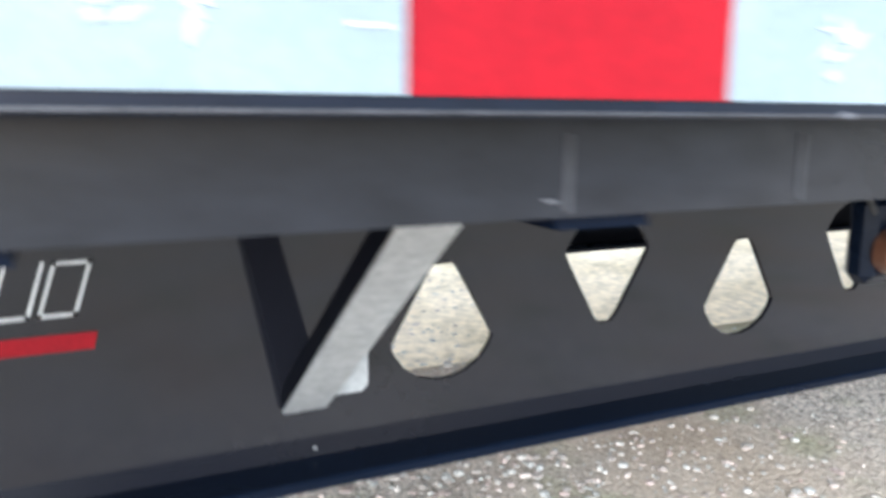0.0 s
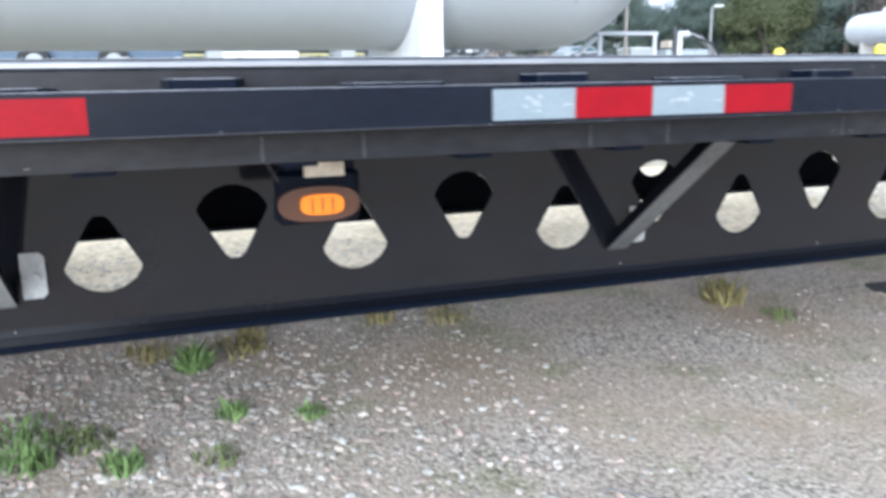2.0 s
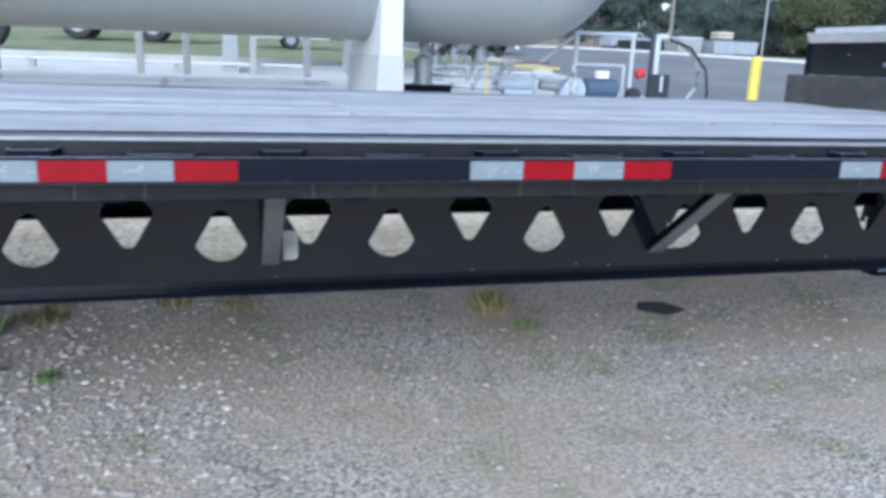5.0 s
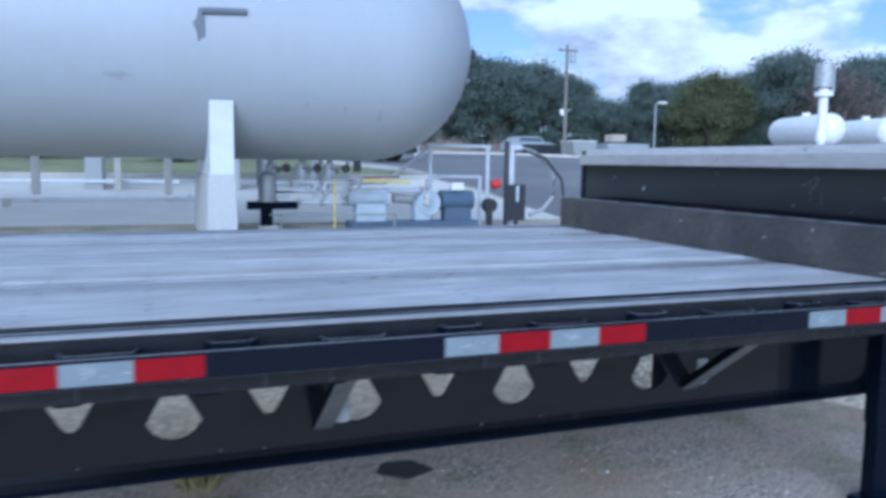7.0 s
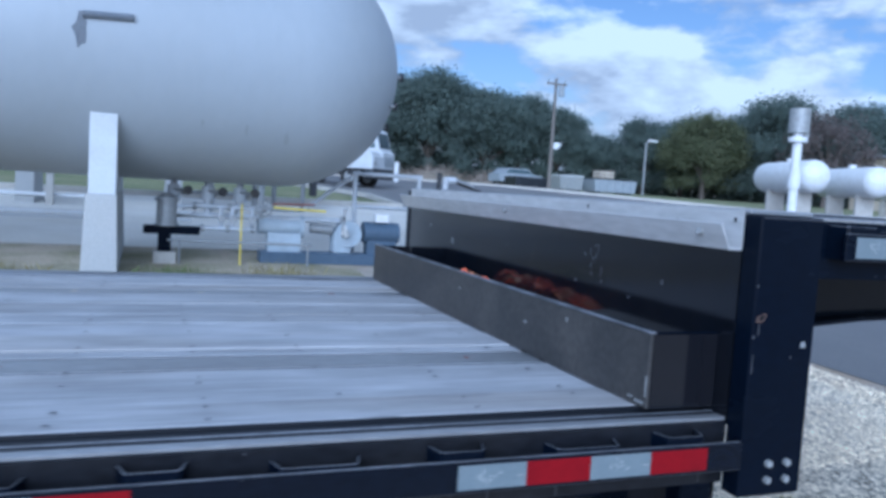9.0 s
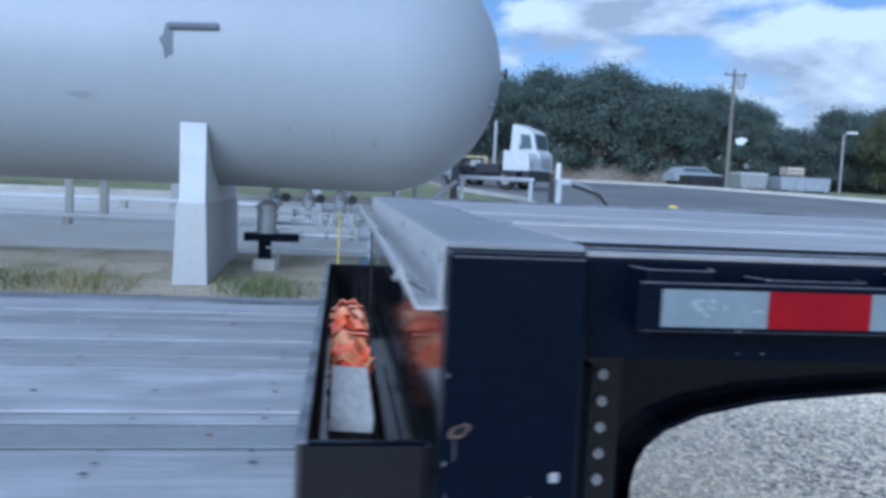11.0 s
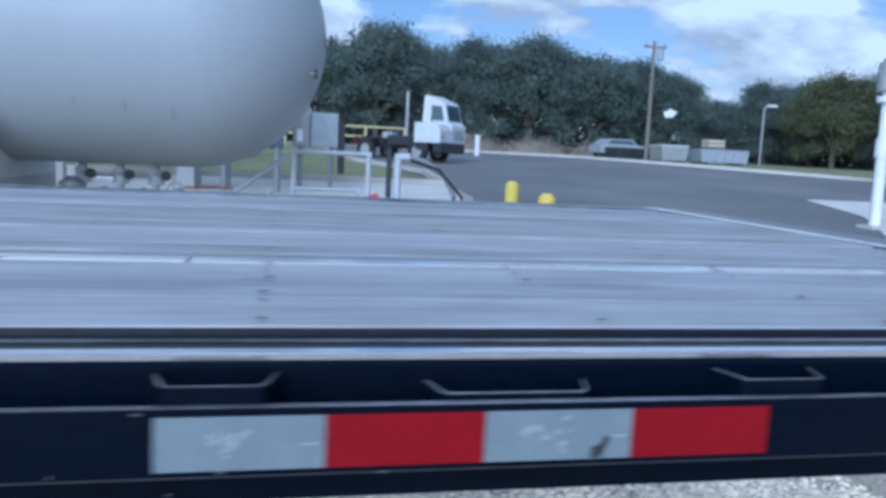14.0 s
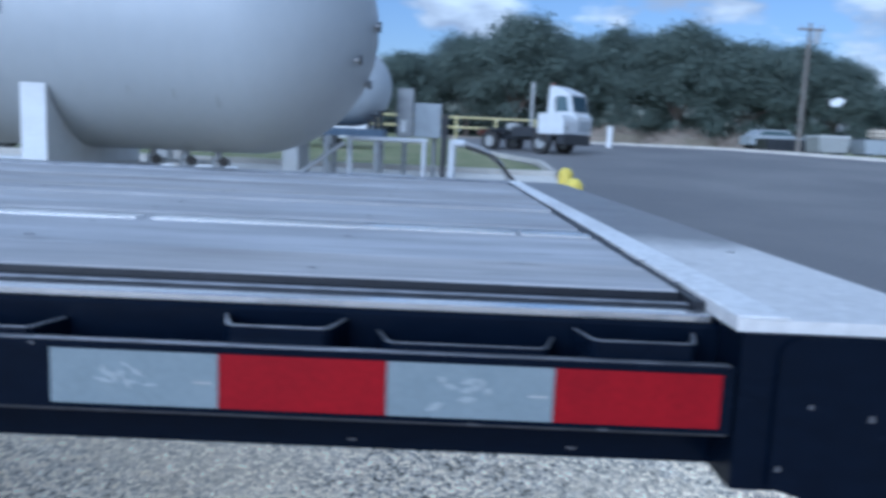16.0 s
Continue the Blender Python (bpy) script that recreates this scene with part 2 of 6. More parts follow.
def nose_mat():
    """Grey steel, pale at the near corner and darker along y, with an uneven edge."""
    m = bpy.data.materials.new("graded_nose_steel")
    m.use_nodes = True
    n, l = m.node_tree.nodes, m.node_tree.links
    b = n["Principled BSDF"]
    b.inputs["Metallic"].default_value, b.inputs["Specular IOR Level"].default_value = 0.25, 0.4
    co, sep = n.new("ShaderNodeTexCoord"), n.new("ShaderNodeSeparateXYZ")
    l.new(co.outputs["Object"], sep.inputs[0])
    big, fine = n.new("ShaderNodeTexNoise"), n.new("ShaderNodeTexNoise")
    big.inputs["Scale"].default_value, big.inputs["Detail"].default_value = 5.0, 5
    fine.inputs["Scale"].default_value, fine.inputs["Detail"].default_value = 70.0, 4
    for t in (big, fine):
        l.new(co.outputs["Object"], t.inputs["Vector"])
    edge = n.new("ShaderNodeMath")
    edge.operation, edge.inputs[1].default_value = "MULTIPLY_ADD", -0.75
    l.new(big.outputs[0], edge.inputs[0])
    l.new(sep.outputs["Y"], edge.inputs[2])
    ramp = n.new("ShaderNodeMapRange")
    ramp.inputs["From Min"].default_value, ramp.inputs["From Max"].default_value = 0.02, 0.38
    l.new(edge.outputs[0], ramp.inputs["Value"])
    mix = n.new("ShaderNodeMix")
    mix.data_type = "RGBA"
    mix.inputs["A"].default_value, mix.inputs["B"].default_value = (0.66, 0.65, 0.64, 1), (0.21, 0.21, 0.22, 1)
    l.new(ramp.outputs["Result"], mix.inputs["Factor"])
    shade = n.new("ShaderNodeMapRange")
    shade.inputs["To Min"].default_value, shade.inputs["To Max"].default_value = 0.75, 1.25
    l.new(fine.outputs[0], shade.inputs["Value"])
    hsv = n.new("ShaderNodeHueSaturation")
    l.new(mix.outputs["Result"], hsv.inputs["Color"])
    l.new(shade.outputs["Result"], hsv.inputs["Value"])
    l.new(hsv.outputs["Color"], b.inputs["Base Color"])
    rough = n.new("ShaderNodeMapRange")
    rough.inputs["To Min"].default_value, rough.inputs["To Max"].default_value = 0.35, 0.65
    l.new(big.outputs[0], rough.inputs["Value"])
    l.new(rough.outputs["Result"], b.inputs["Roughness"])
    return m


M = {}
M["black"] = mat("glossy_black_enamel", (0.0092, 0.0097, 0.0135), 0.075, 0, (0.0145, 0.0140, 0.0160), 0.6, 2.2, 40, 0.06, 0.0, spec=0.44)
M["goose"] = mat("navy_black_enamel", (0.004, 0.006, 0.0115), 0.12, 0, (0.007, 0.0085, 0.0125), 0.5, 3.0, 40, 0.2, 0.0, spec=0.28)
M["black_rail"] = mat("black_rail_paint", (0.0024, 0.0050, 0.0125), 0.26, 0, (0.005, 0.007, 0.0125), 0.4, 5.0, 80, 0.15, 0.03, stretch=(0.4, 1, 1), spec=0.10)
M["rail_low"] = mat("scuffed_black_rail_paint", (0.0042, 0.0065, 0.0135), 0.24, 0, (0.008, 0.010, 0.015), 0.5, 4.0, 80, 0.25, 0.04, stretch=(0.4, 1, 1), spec=0.22)
M["black_dusty"] = mat("dusty_black_paint", (0.013, 0.014, 0.018), 0.26, 0, (0.034, 0.032, 0.031), 0.6, 4.0, 60, 0.3, 0.05, stretch=(0.4, 1, 1), spec=0.3)
# black paint darkened for shaded parts: far web, brace bodies, shaft hole
M["shade_black"] = mat("shaded_black_paint", (0.0025, 0.003, 0.006), 0.7, 0, (0.004, 0.005, 0.007), 0.4, 5.0, 60, 0.2, 0.03, spec=0.08)
M["worn"] = mat("worn_rail_edge", (0.26, 0.27, 0.30), 0.42, 0.4, (0.025, 0.027, 0.032), 1.0, 3.5, 50, 0.3, 0.1, stretch=(0.6, 2, 2))
M["deck"] = deck_mat("weathered_deck_timber", (0.385, 0.39, 0.41), (0.36, 0.345, 0.335))
M["bare_wood"] = mat("pale_sawn_timber", (0.72, 0.70, 0.67), 0.7, 0, (0.34, 0.32, 0.3), 0.6, 6, 60, 0.2, 0.2, stretch=(1, 0.3, 1))
M["bare"] = mat("polished_bare_steel", (0.92, 0.91, 0.90), 0.22, 0.7, (0.80, 0.79, 0.79), 0.5, 5, 60, 0.06, 0.02, stretch=(0.3, 1, 1))
M["track"] = mat("grey_steel_deck_track", (0.34, 0.35, 0.37), 0.38, 0.45, (0.26, 0.25, 0.25), 0.6, 3, 60, 0.15, 0.08, stretch=(0.3, 1, 1))
M["lip"] = mat("polished_flange_lip", (0.74, 0.74, 0.75), 0.20, 0.85, (0.50, 0.50, 0.52), 0.6, 2.2, 70, 0.10, 0.03, stretch=(0.5, 2, 2))
M["groove"] = mat("black_rubbing_groove", (0.008, 0.010, 0.016), 0.5)
M["alu"] = mat("mill_aluminium", (0.52, 0.52, 0.52), 0.42, 0.1, (0.40, 0.40, 0.40), 0.5, 6, 70, 0.15, 0.05, stretch=(1, 0.2, 1))
M["plate"] = mat("worn_grey_nose_plate", (0.80, 0.80, 0.80), 0.45, 0.2, (0.56, 0.55, 0.54), 0.6, 3, 60, 0.18, 0.08)
M["nose_steel"] = nose_mat()
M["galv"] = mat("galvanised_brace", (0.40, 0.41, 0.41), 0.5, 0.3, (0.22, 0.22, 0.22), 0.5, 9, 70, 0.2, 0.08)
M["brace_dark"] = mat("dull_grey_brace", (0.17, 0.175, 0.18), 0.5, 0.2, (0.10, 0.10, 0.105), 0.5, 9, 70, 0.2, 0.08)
M["tray"] = mat("dusty_tray_steel", (0.045, 0.043, 0.042), 0.5, 0.1, (0.095, 0.087, 0.08), 0.7, 5, 60, 0.3, 0.1)
M["tape_red"] = mat("red_reflective_tape", (0.225, 0.0045, 0.010), 0.4, 0, (0.17, 0.0035, 0.009), 0.6, 14, 160, 0.12, 0.03, spec=0.12)
M["tape_white"] = mat("silver_reflective_tape", (0.185, 0.22, 0.24), 0.35, 0, (0.225, 0.26, 0.28), 0.7, 16, 160, 0.08, 0.03, spec=0.3)
M["tape_worn"] = mat("whitened_tape_scuff", (0.29, 0.32, 0.335), 0.5, 0, (0.25, 0.28, 0.295), 0.6, 60, 300, 0.1, 0)
M["seam"] = mat("weld_seam_and_edge_glint", (0.045, 0.045, 0.05), 0.5, 0.2, (0.015, 0.015, 0.017), 0.8, 30, 90, 0.3, 0.1)
M["seam_pale"] = mat("pale_paint_scratch", (0.11, 0.11, 0.12), 0.5, 0.2, (0.05, 0.05, 0.055), 0.6, 60, 200, 0.2, 0)
M["bank"] = mat("tan_spoil_soil", (0.23, 0.195, 0.16), 0.95, 0, (0.12, 0.11, 0.07), 0.8, 0.6, 9, 0.35, 0.5, bump_dist=0.05)
M["scuff"] = mat("dark_scuff", (0.03, 0.03, 0.035), 0.6)
M["white"] = mat("white_gloss_paint", (0.78, 0.79, 0.80), 0.4, 0, (0.55, 0.54, 0.5), 0.4, 4, 40, 0.06, 0.03)
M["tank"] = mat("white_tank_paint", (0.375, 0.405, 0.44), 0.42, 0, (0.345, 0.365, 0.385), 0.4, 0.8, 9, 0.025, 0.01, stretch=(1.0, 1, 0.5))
M["mould"] = mat("tank_mould_stain", (0.325, 0.345, 0.37), 0.5, 0, (0.27, 0.285, 0.305), 0.5, 9, 40, 0.1, 0.02)
M["conc"] = mat("weathered_concrete", (0.52, 0.50, 0.46), 0.85, 0, (0.36, 0.34, 0.30), 0.6, 1.3, 30, 0.15, 0.3)
M["gravel"] = gravel_mat("limestone_gravel", (0.49, 0.395, 0.30), (0.69, 0.62, 0.54), (0.20, 0.18), 0.35, 0.9, (62.0, 130.0), 0.55)
# same limestone, with the sunlight beneath the upper deck put into its colour
M["sunlit_gravel"] = gravel_mat("sunlit_limestone_gravel", (0.94, 0.83, 0.64), (0.95, 0.87, 0.72), (0.30, 0.20), 0.5, 1.0, (30.0, 70.0))
M["stone"] = mat("gravel_stone", (0.39, 0.345, 0.295), 0.9, 0, (0.28, 0.23, 0.18), 0.6, 6, 90, 0.2, 0.3, island=0.26, spec=0.12, hues=0.035)
M["mid_stone"] = mat("mid_limestone_chip", (0.47, 0.42, 0.365), 0.9, 0, (0.29, 0.24, 0.19), 0.6, 6, 90, 0.2, 0.3, island=0.26, spec=0.12, hues=0.035)
# chips for that sunlit area, lightened the same way
M["pale_stone"] = mat("sunlit_limestone_chip", (0.95, 0.85, 0.67), 0.9, 0, (0.80, 0.70, 0.54), 0.6, 6, 90, 0.2, 0.3, island=0.33, spec=0.15)
M["sand"] = mat("sandy_dry_ground", (0.84, 0.70, 0.50), 0.95, 0, (0.58, 0.47, 0.29), 0.8, 3.0, 22, 0.34, 0.6, bump_dist=0.02)
M["asphalt"] = mat("worn_asphalt", (0.155, 0.153, 0.158), 0.8, 0, (0.235, 0.23, 0.225), 0.8, 0.22, 60, 0.22, 0.4)
M["grass"] = mat("mown_grass", (0.19, 0.215, 0.10), 0.95, 0, (0.34, 0.315, 0.19), 0.7, 0.8, 22, 0.4, 0.8, bump_dist=0.05)
M["dryland"] = mat("dry_weedy_soil", (0.46, 0.40, 0.30), 0.95, 0, (0.19, 0.20, 0.095), 0.8, 1.6, 30, 0.4, 0.8, bump_dist=0.04)
M["blade"] = mat("weed_blade", (0.17, 0.25, 0.09), 0.8, island=0.3, spec=0.1)
M["yard"] = mat("pale_yard_concrete", (0.68, 0.655, 0.60), 0.9, 0, (0.56, 0.53, 0.46), 0.6, 0.9, 30, 0.12, 0.2)
M["lane"] = mat("pale_worn_lane", (0.50, 0.49, 0.47), 0.85, 0, (0.57, 0.555, 0.53), 0.7, 0.5, 60, 0.15, 0.2)
M["dull_blade"] = mat("dull_weed_blade", (0.15, 0.18, 0.075), 0.9, island=0.3, spec=0.05)
M["lug"] = mat("slate_lug_paint", (0.135, 0.15, 0.175), 0.55, 0, (0.20, 0.21, 0.235), 0.6, 14, 60, 0.15, 0.05)
M["straw"] = mat("dry_tuft_blade", (0.26, 0.23, 0.10), 0.8, island=0.35)
# leaf green paled and greyed to carry the distant haze
M["leaf"] = mat("hazy_oak_leaf", (0.172, 0.212, 0.188), 0.9, 0, (0.132, 0.162, 0.146), 0.6, 0.5, 8, 0.15, 0, island=0.06, spec=0.03)
M["leaf_dry"] = mat("sparse_greyish_leaf", (0.20, 0.17, 0.16), 0.9, 0, (0.15, 0.13, 0.12), 0.6, 0.5, 8, 0.3, 0, island=0.15, spec=0.08)
M["leaf_b"] = mat("light_leaf", (0.175, 0.19, 0.11), 0.9, 0, (0.08, 0.10, 0.045), 0.6, 0.5, 8, 0.3, 0, island=0.15, spec=0.08)
for key in ("leaf", "leaf_b", "leaf_dry"):
    tree = M[key].node_tree
    shader, leaf_out = tree.nodes["Principled BSDF"], tree.nodes["Material Output"]
    through_leaf, both = tree.nodes.new("ShaderNodeBsdfTranslucent"), tree.nodes.new("ShaderNodeMixShader")
    both.inputs[0].default_value = 0.45
    tree.links.new(shader.inputs["Base Color"].links[0].from_socket, through_leaf.inputs["Color"])
    tree.links.new(shader.outputs[0], both.inputs[1])
    tree.links.new(through_leaf.outputs[0], both.inputs[2])
    tree.links.new(both.outputs[0], leaf_out.inputs["Surface"])
M["bark"] = mat("grey_bark", (0.13, 0.11, 0.095), 0.9, 0, None, 0.5, 3, 20, 0.3, 0.6, stretch=(2, 2, 0.4), bump_dist=0.02)
M["twig"] = mat("dry_grey_twig", (0.24, 0.205, 0.17), 0.9, 0, (0.12, 0.10, 0.085), 0.6, 3, 20, 0.3, 0, island=0.6, spec=0.1)
M["timber"] = mat("pole_timber", (0.20, 0.18, 0.16), 0.85, 0, None, 0.5, 3, 30, 0.2, 0.3, stretch=(2, 2, 0.3))
M["yellow"] = mat("yellow_bollard_paint", (0.64, 0.54, 0.09), 0.5, 0, (0.5, 0.35, 0.03), 0.5, 6, 40, 0.1, 0.05)
M["rubber"] = mat("black_rubber", (0.02, 0.02, 0.021), 0.75, 0, (0.06, 0.055, 0.05), 0.5, 5, 40, 0.2, 0.1)
M["steel"] = mat("grey_pipe_steel", (0.34, 0.35, 0.36), 0.5, 0.4, None, 0.4, 6, 40, 0.15, 0.1)
M["bluepaint"] = mat("pale_blue_pump_paint", (0.42, 0.48, 0.54), 0.5, 0, (0.30, 0.33, 0.37), 0.5, 6, 40, 0.1, 0.05)
M["navy"] = mat("dark_blue_paint", (0.08, 0.115, 0.17), 0.5, 0, None, 0.4, 4, 30, 0.1, 0.03)
M["red"] = mat("red_valve_paint", (0.5, 0.03, 0.03), 0.5)
# the pale blotches put the webbing's shiny highlights into its colour
M["orange"] = mat("orange_strap_webbing", (0.93, 0.12, 0.022), 0.34, 0, (0.97, 0.42, 0.24), 0.9, 26, 160, 0.2, 0.4, vary=0.2)
M["yellow_old"] = mat("faded_yellow_rail_paint", (0.60, 0.54, 0.27), 0.6, 0, (0.42, 0.36, 0.2), 0.5, 3, 30, 0.1, 0.05)
# paler orange for some layers: highlights painted on the webbing
M["orange_pale"] = mat("highlight_orange_webbing", (0.98, 0.36, 0.14), 0.34, 0, (0.98, 0.68, 0.46), 0.7, 14, 120, 0.2, 0.3)
M["joint"] = mat("dusty_dark_joint", (0.075, 0.073, 0.075), 0.8, 0, (0.13, 0.125, 0.12), 0.6, 5, 60, 0.3, 0.1, stretch=(0.3, 1, 1))
M["cream"] = mat("pale_label_plate", (0.62, 0.55, 0.44), 0.55)
M["grey"] = mat("grey_cabinet_paint", (0.33, 0.36, 0.39), 0.5, 0, None, 0.4, 4, 40, 0.1, 0.05)
M["darkveh"] = mat("dark_vehicle_paint", (0.03, 0.033, 0.04), 0.35)
M["pipe"] = mat("pale_blue_grey_pipe_paint", (0.50, 0.53, 0.57), 0.45, 0, (0.34, 0.35, 0.37), 0.6, 7, 50, 0.12, 0.05)
M["primer_chip"] = mat("brown_primer", (0.10, 0.062, 0.05), 0.7)
M["neck"] = mat("dusty_glossy_black", (0.0045, 0.006, 0.0105), 0.11, 0, (0.011, 0.0115, 0.0145), 0.7, 4.0, 50, 0.3, 0.0, stretch=(1, 1, 0.5), spec=0.5)
M["rust"] = mat("rusty_red_paint", (0.20, 0.075, 0.05), 0.7)


def glass(name, color, rough=0.05):
    m = bpy.data.materials.new(name)
    m.use_nodes = True
    b = m.node_tree.nodes["Principled BSDF"]
    b.inputs["Base Color"].default_value = (*color, 1)
    b.inputs["Roughness"].default_value = rough
    b.inputs["Specular IOR Level"].default_value = 1.0
    return m


M["glass"] = glass("dark_window_glass", (0.06, 0.10, 0.12))
amber = bpy.data.materials.new("amber_lens_lit")
amber.use_nodes = True
ab = amber.node_tree.nodes["Principled BSDF"]
ab.inputs["Base Color"].default_value = (0.55, 0.14, 0.004, 1)
ab.inputs["Roughness"].default_value = 0.25
ab.inputs["Emission Color"].default_value = (1.0, 0.25, 0.003, 1)
ab.inputs["Emission Strength"].default_value = 0.22
M["amber"] = amber
M["amber_rim"] = mat("amber_lens_rim", (0.085, 0.035, 0.018), 0.3, 0, (0.06, 0.04, 0.03), 0.4, 30, 200, 0.1, 0)


# ---- mesh helpers ----
def box(bm, x0, x1, y0, y1, z0, z1, bevel=0.0):
    g = bmesh.ops.create_cube(bm, size=1, matrix=Matrix.LocRotScale(((x0 + x1) / 2, (y0 + y1) / 2, (z0 + z1) / 2), None, (x1 - x0, y1 - y0, z1 - z0)))
    if bevel:
        edges = list({e for v in g["verts"] for e in v.link_edges})
        bmesh.ops.bevel(bm, geom=edges, offset=bevel, segments=1, affect="EDGES", profile=0.5)


def rod(bm, a, b, r, seg=10, r2=None, caps=True):
    a, b = Vector(a), Vector(b)
    d = b - a
    m = Matrix.Translation((a + b) / 2) @ d.to_track_quat("Z", "Y").to_matrix().to_4x4()
    bmesh.ops.create_cone(bm, cap_ends=caps, segments=seg, radius1=r, radius2=r if r2 is None else r2, depth=d.length, matrix=m)


def tube(bm, pts, r, seg=8):
    """A round tube through the points."""
    pts = [Vector(p) for p in pts]
    rings = []
    for i, p in enumerate(pts):
        d = (pts[min(i + 1, len(pts) - 1)] - pts[max(i - 1, 0)]).normalized()
        q = d.to_track_quat("Z", "Y").to_matrix()
        rings.append([bm.verts.new(p + q @ Vector((math.cos(k * math.tau / seg) * r, math.sin(k * math.tau / seg) * r, 0))) for k in range(seg)])
    for a, b in zip(rings, rings[1:]):
        for k in range(seg):
            bm.faces.new((a[k], a[(k + 1) % seg], b[(k + 1) % seg], b[k]))
    bm.faces.new(rings[0][::-1])
    bm.faces.new(rings[-1])


def prism(bm, outline, axis, a, b):
    """An outline (pairs) drawn out along an axis from a to b: 'x' takes (y, z), 'y' takes (x, z), 'z' takes (x, y)."""
    def at(p, v):
        return {"x": (v, p[0], p[1]), "y": (p[0], v, p[1]), "z": (p[0], p[1], v)}[axis]
    f0 = [bm.verts.new(at(p, a)) for p in outline]
    f1 = [bm.verts.new(at(p, b)) for p in outline]
    bm.faces.new(f0)
    bm.faces.new(f1[::-1])
    for i in range(len(outline)):
        j = (i + 1) % len(outline)
        bm.faces.new((f0[i], f1[i], f1[j], f0[j]))


def mesh_of(name, bm, material, smooth=False):
    bmesh.ops.recalc_face_normals(bm, faces=bm.faces)
    me = bpy.data.meshes.new(name)
    bm.to_mesh(me)
    bm.free()
    me.materials.append(material)
    if smooth:
        me.shade_smooth()
        me.set_sharp_from_angle(angle=radians(40))
    return me


def part(name, bm, material, parent, label="", smooth=False):
    ob = new(name, mesh_of(name, bm, material, smooth))
    ob.parent = parent
    if label:
        tagged(ob, label)
    return ob


def thing(name, label, category, group="", kind="", at=(0, 0, 0)):
    ob = new(name)
    ob.location = at
    ob.empty_display_size = 0.2
    return tagged(ob, label, category, group, kind)


def boxpart(name, dims, material, parent, label="", bevel=0.0):
    bm = bmesh.new()
    box(bm, *dims, bevel)
    return part(name, bm, material, parent, label)


def rodpart(name, a, b, r, material, parent, label="", seg=10):
    bm = bmesh.new()
    rod(bm, a, b, r, seg)
    return part(name, bm, material, parent, label, True)


def tubepart(name, pts, r, material, parent, label="", seg=8):
    bm = bmesh.new()
    tube(bm, pts, r, seg)
    return part(name, bm, material, parent, label, True)


def raw(name, verts, faces, material, smooth=False):
    me = bpy.data.meshes.new(name)
    me.from_pydata(verts, [], faces)
    me.materials.append(material)
    if smooth:
        me.shade_smooth()
    return new(name, me)


# ---- ground ----
GROUND = ((-400, 0.0), (1.5, 0.0), (8.1, 0.385), (20, 0.87), (32.5, 1.54), (41, 2.0), (52, 2.1), (90, 2.9), (900, 3.0))


def gz(y):
    return float(np.interp(y, [g[0] for g in GROUND], [g[1] for g in GROUND]))


def sheet(name, rows, lift, material, label, category, kind="structure", thick=0.0):
    """A sheet on the ground from rows of (y, x0, x1)."""
    ys = sorted({r[0] for r in rows} | {g[0] for g in GROUND if rows[0][0] < g[0] < rows[-1][0]})
    v, f = [], []
    for y in ys:
        x0 = float(np.interp(y, [r[0] for r in rows], [r[1] for r in rows]))
        x1 = float(np.interp(y, [r[0] for r in rows], [r[2] for r in rows]))
        for k in range(5):
            v.append((x0 + (x1 - x0) * k / 4, y, gz(y) + lift))
    for i in range(len(ys) - 1):
        for k in range(4):
            a = i * 5 + k
            f.append((a, a + 1, a + 6, a + 5))
    ob = raw(name, v, f, material)
    return tagged(ob, label, category, "", kind)


sheet("ground", [(-400, -500, 500), (900, -500, 500)], 0, M["gravel"], "pale limestone gravel yard with dusty bare patches", "ground")
# patch of sunlight painted as paler gravel
sheet("gravel_patch", [(0.6, 7.0, 8.4), (1.0, 6.7, 8.9), (1.5, 6.45, 9.1), (1.9, 6.2, 9.2), (2.4, 5.9, 9.2), (2.8, 5.0, 9.2), (3.2, 4.5, 9.1), (5.0, 4.6, 9.2), (6.2, 4.9, 9.1)], 0.004, M["sunlit_gravel"], "limestone gravel beneath the upper deck, painted paler for the sunlight on it", "ground")
sheet("road", [(2.2, 10.3, 60), (3.4, 9.7, 60), (6.9, 9.25, 58), (11, 9.5, 56), (13, 9.8, 55), (18.0, 10.9, 51.5), (21.7, 11.0, 46.7), (26.8, 10.0, 39.7), (33.2, 9.2, 31.9), (36.4, 8.8, 28.3), (39.3, 8.4, 24.9), (42.5, 8.2, 21.2), (47.5, 7.6, 18.2), (56, 6, 14.9)],
      0.006, M["asphalt"], "worn dark grey asphalt yard road", "road")
sheet("tank_yard_pavement", [(10.6, -40, 9.4), (18.2, -40, 10.6), (21.0, -40, 10.8)], 0.006, M["yard"], "pale concrete paving behind the storage tank", "pavement")
sheet("yard_lane", [(14.2, -40, 3.2), (16.0, -40, 3.2)], 0.012, M["lane"], "narrow grey lane across the paving behind the tank", "road")
sheet("lawn", [(21.3, -60, 10.8), (25.3, -60, 10.7), (30, -60, 8.9), (42, -60, 7.8), (72, -60, 2.8)], 0.006, M["grass"], "mown green lawn with yellowed patches", "lawn")
sheet("sandy_ground", [(2.22, -20, 4.9), (2.8, -20, 4.8), (5.2, -20, 4.9)], 0.006, M["sand"], "pale sandy ground with dry yellow patches beyond the trailer", "ground")
sheet("weedy_ground", [(5.2, -20, 6.2), (10.5, -20, 6.4)], 0.006, M["dryland"], "brown weedy soil round the tank foundations", "ground")
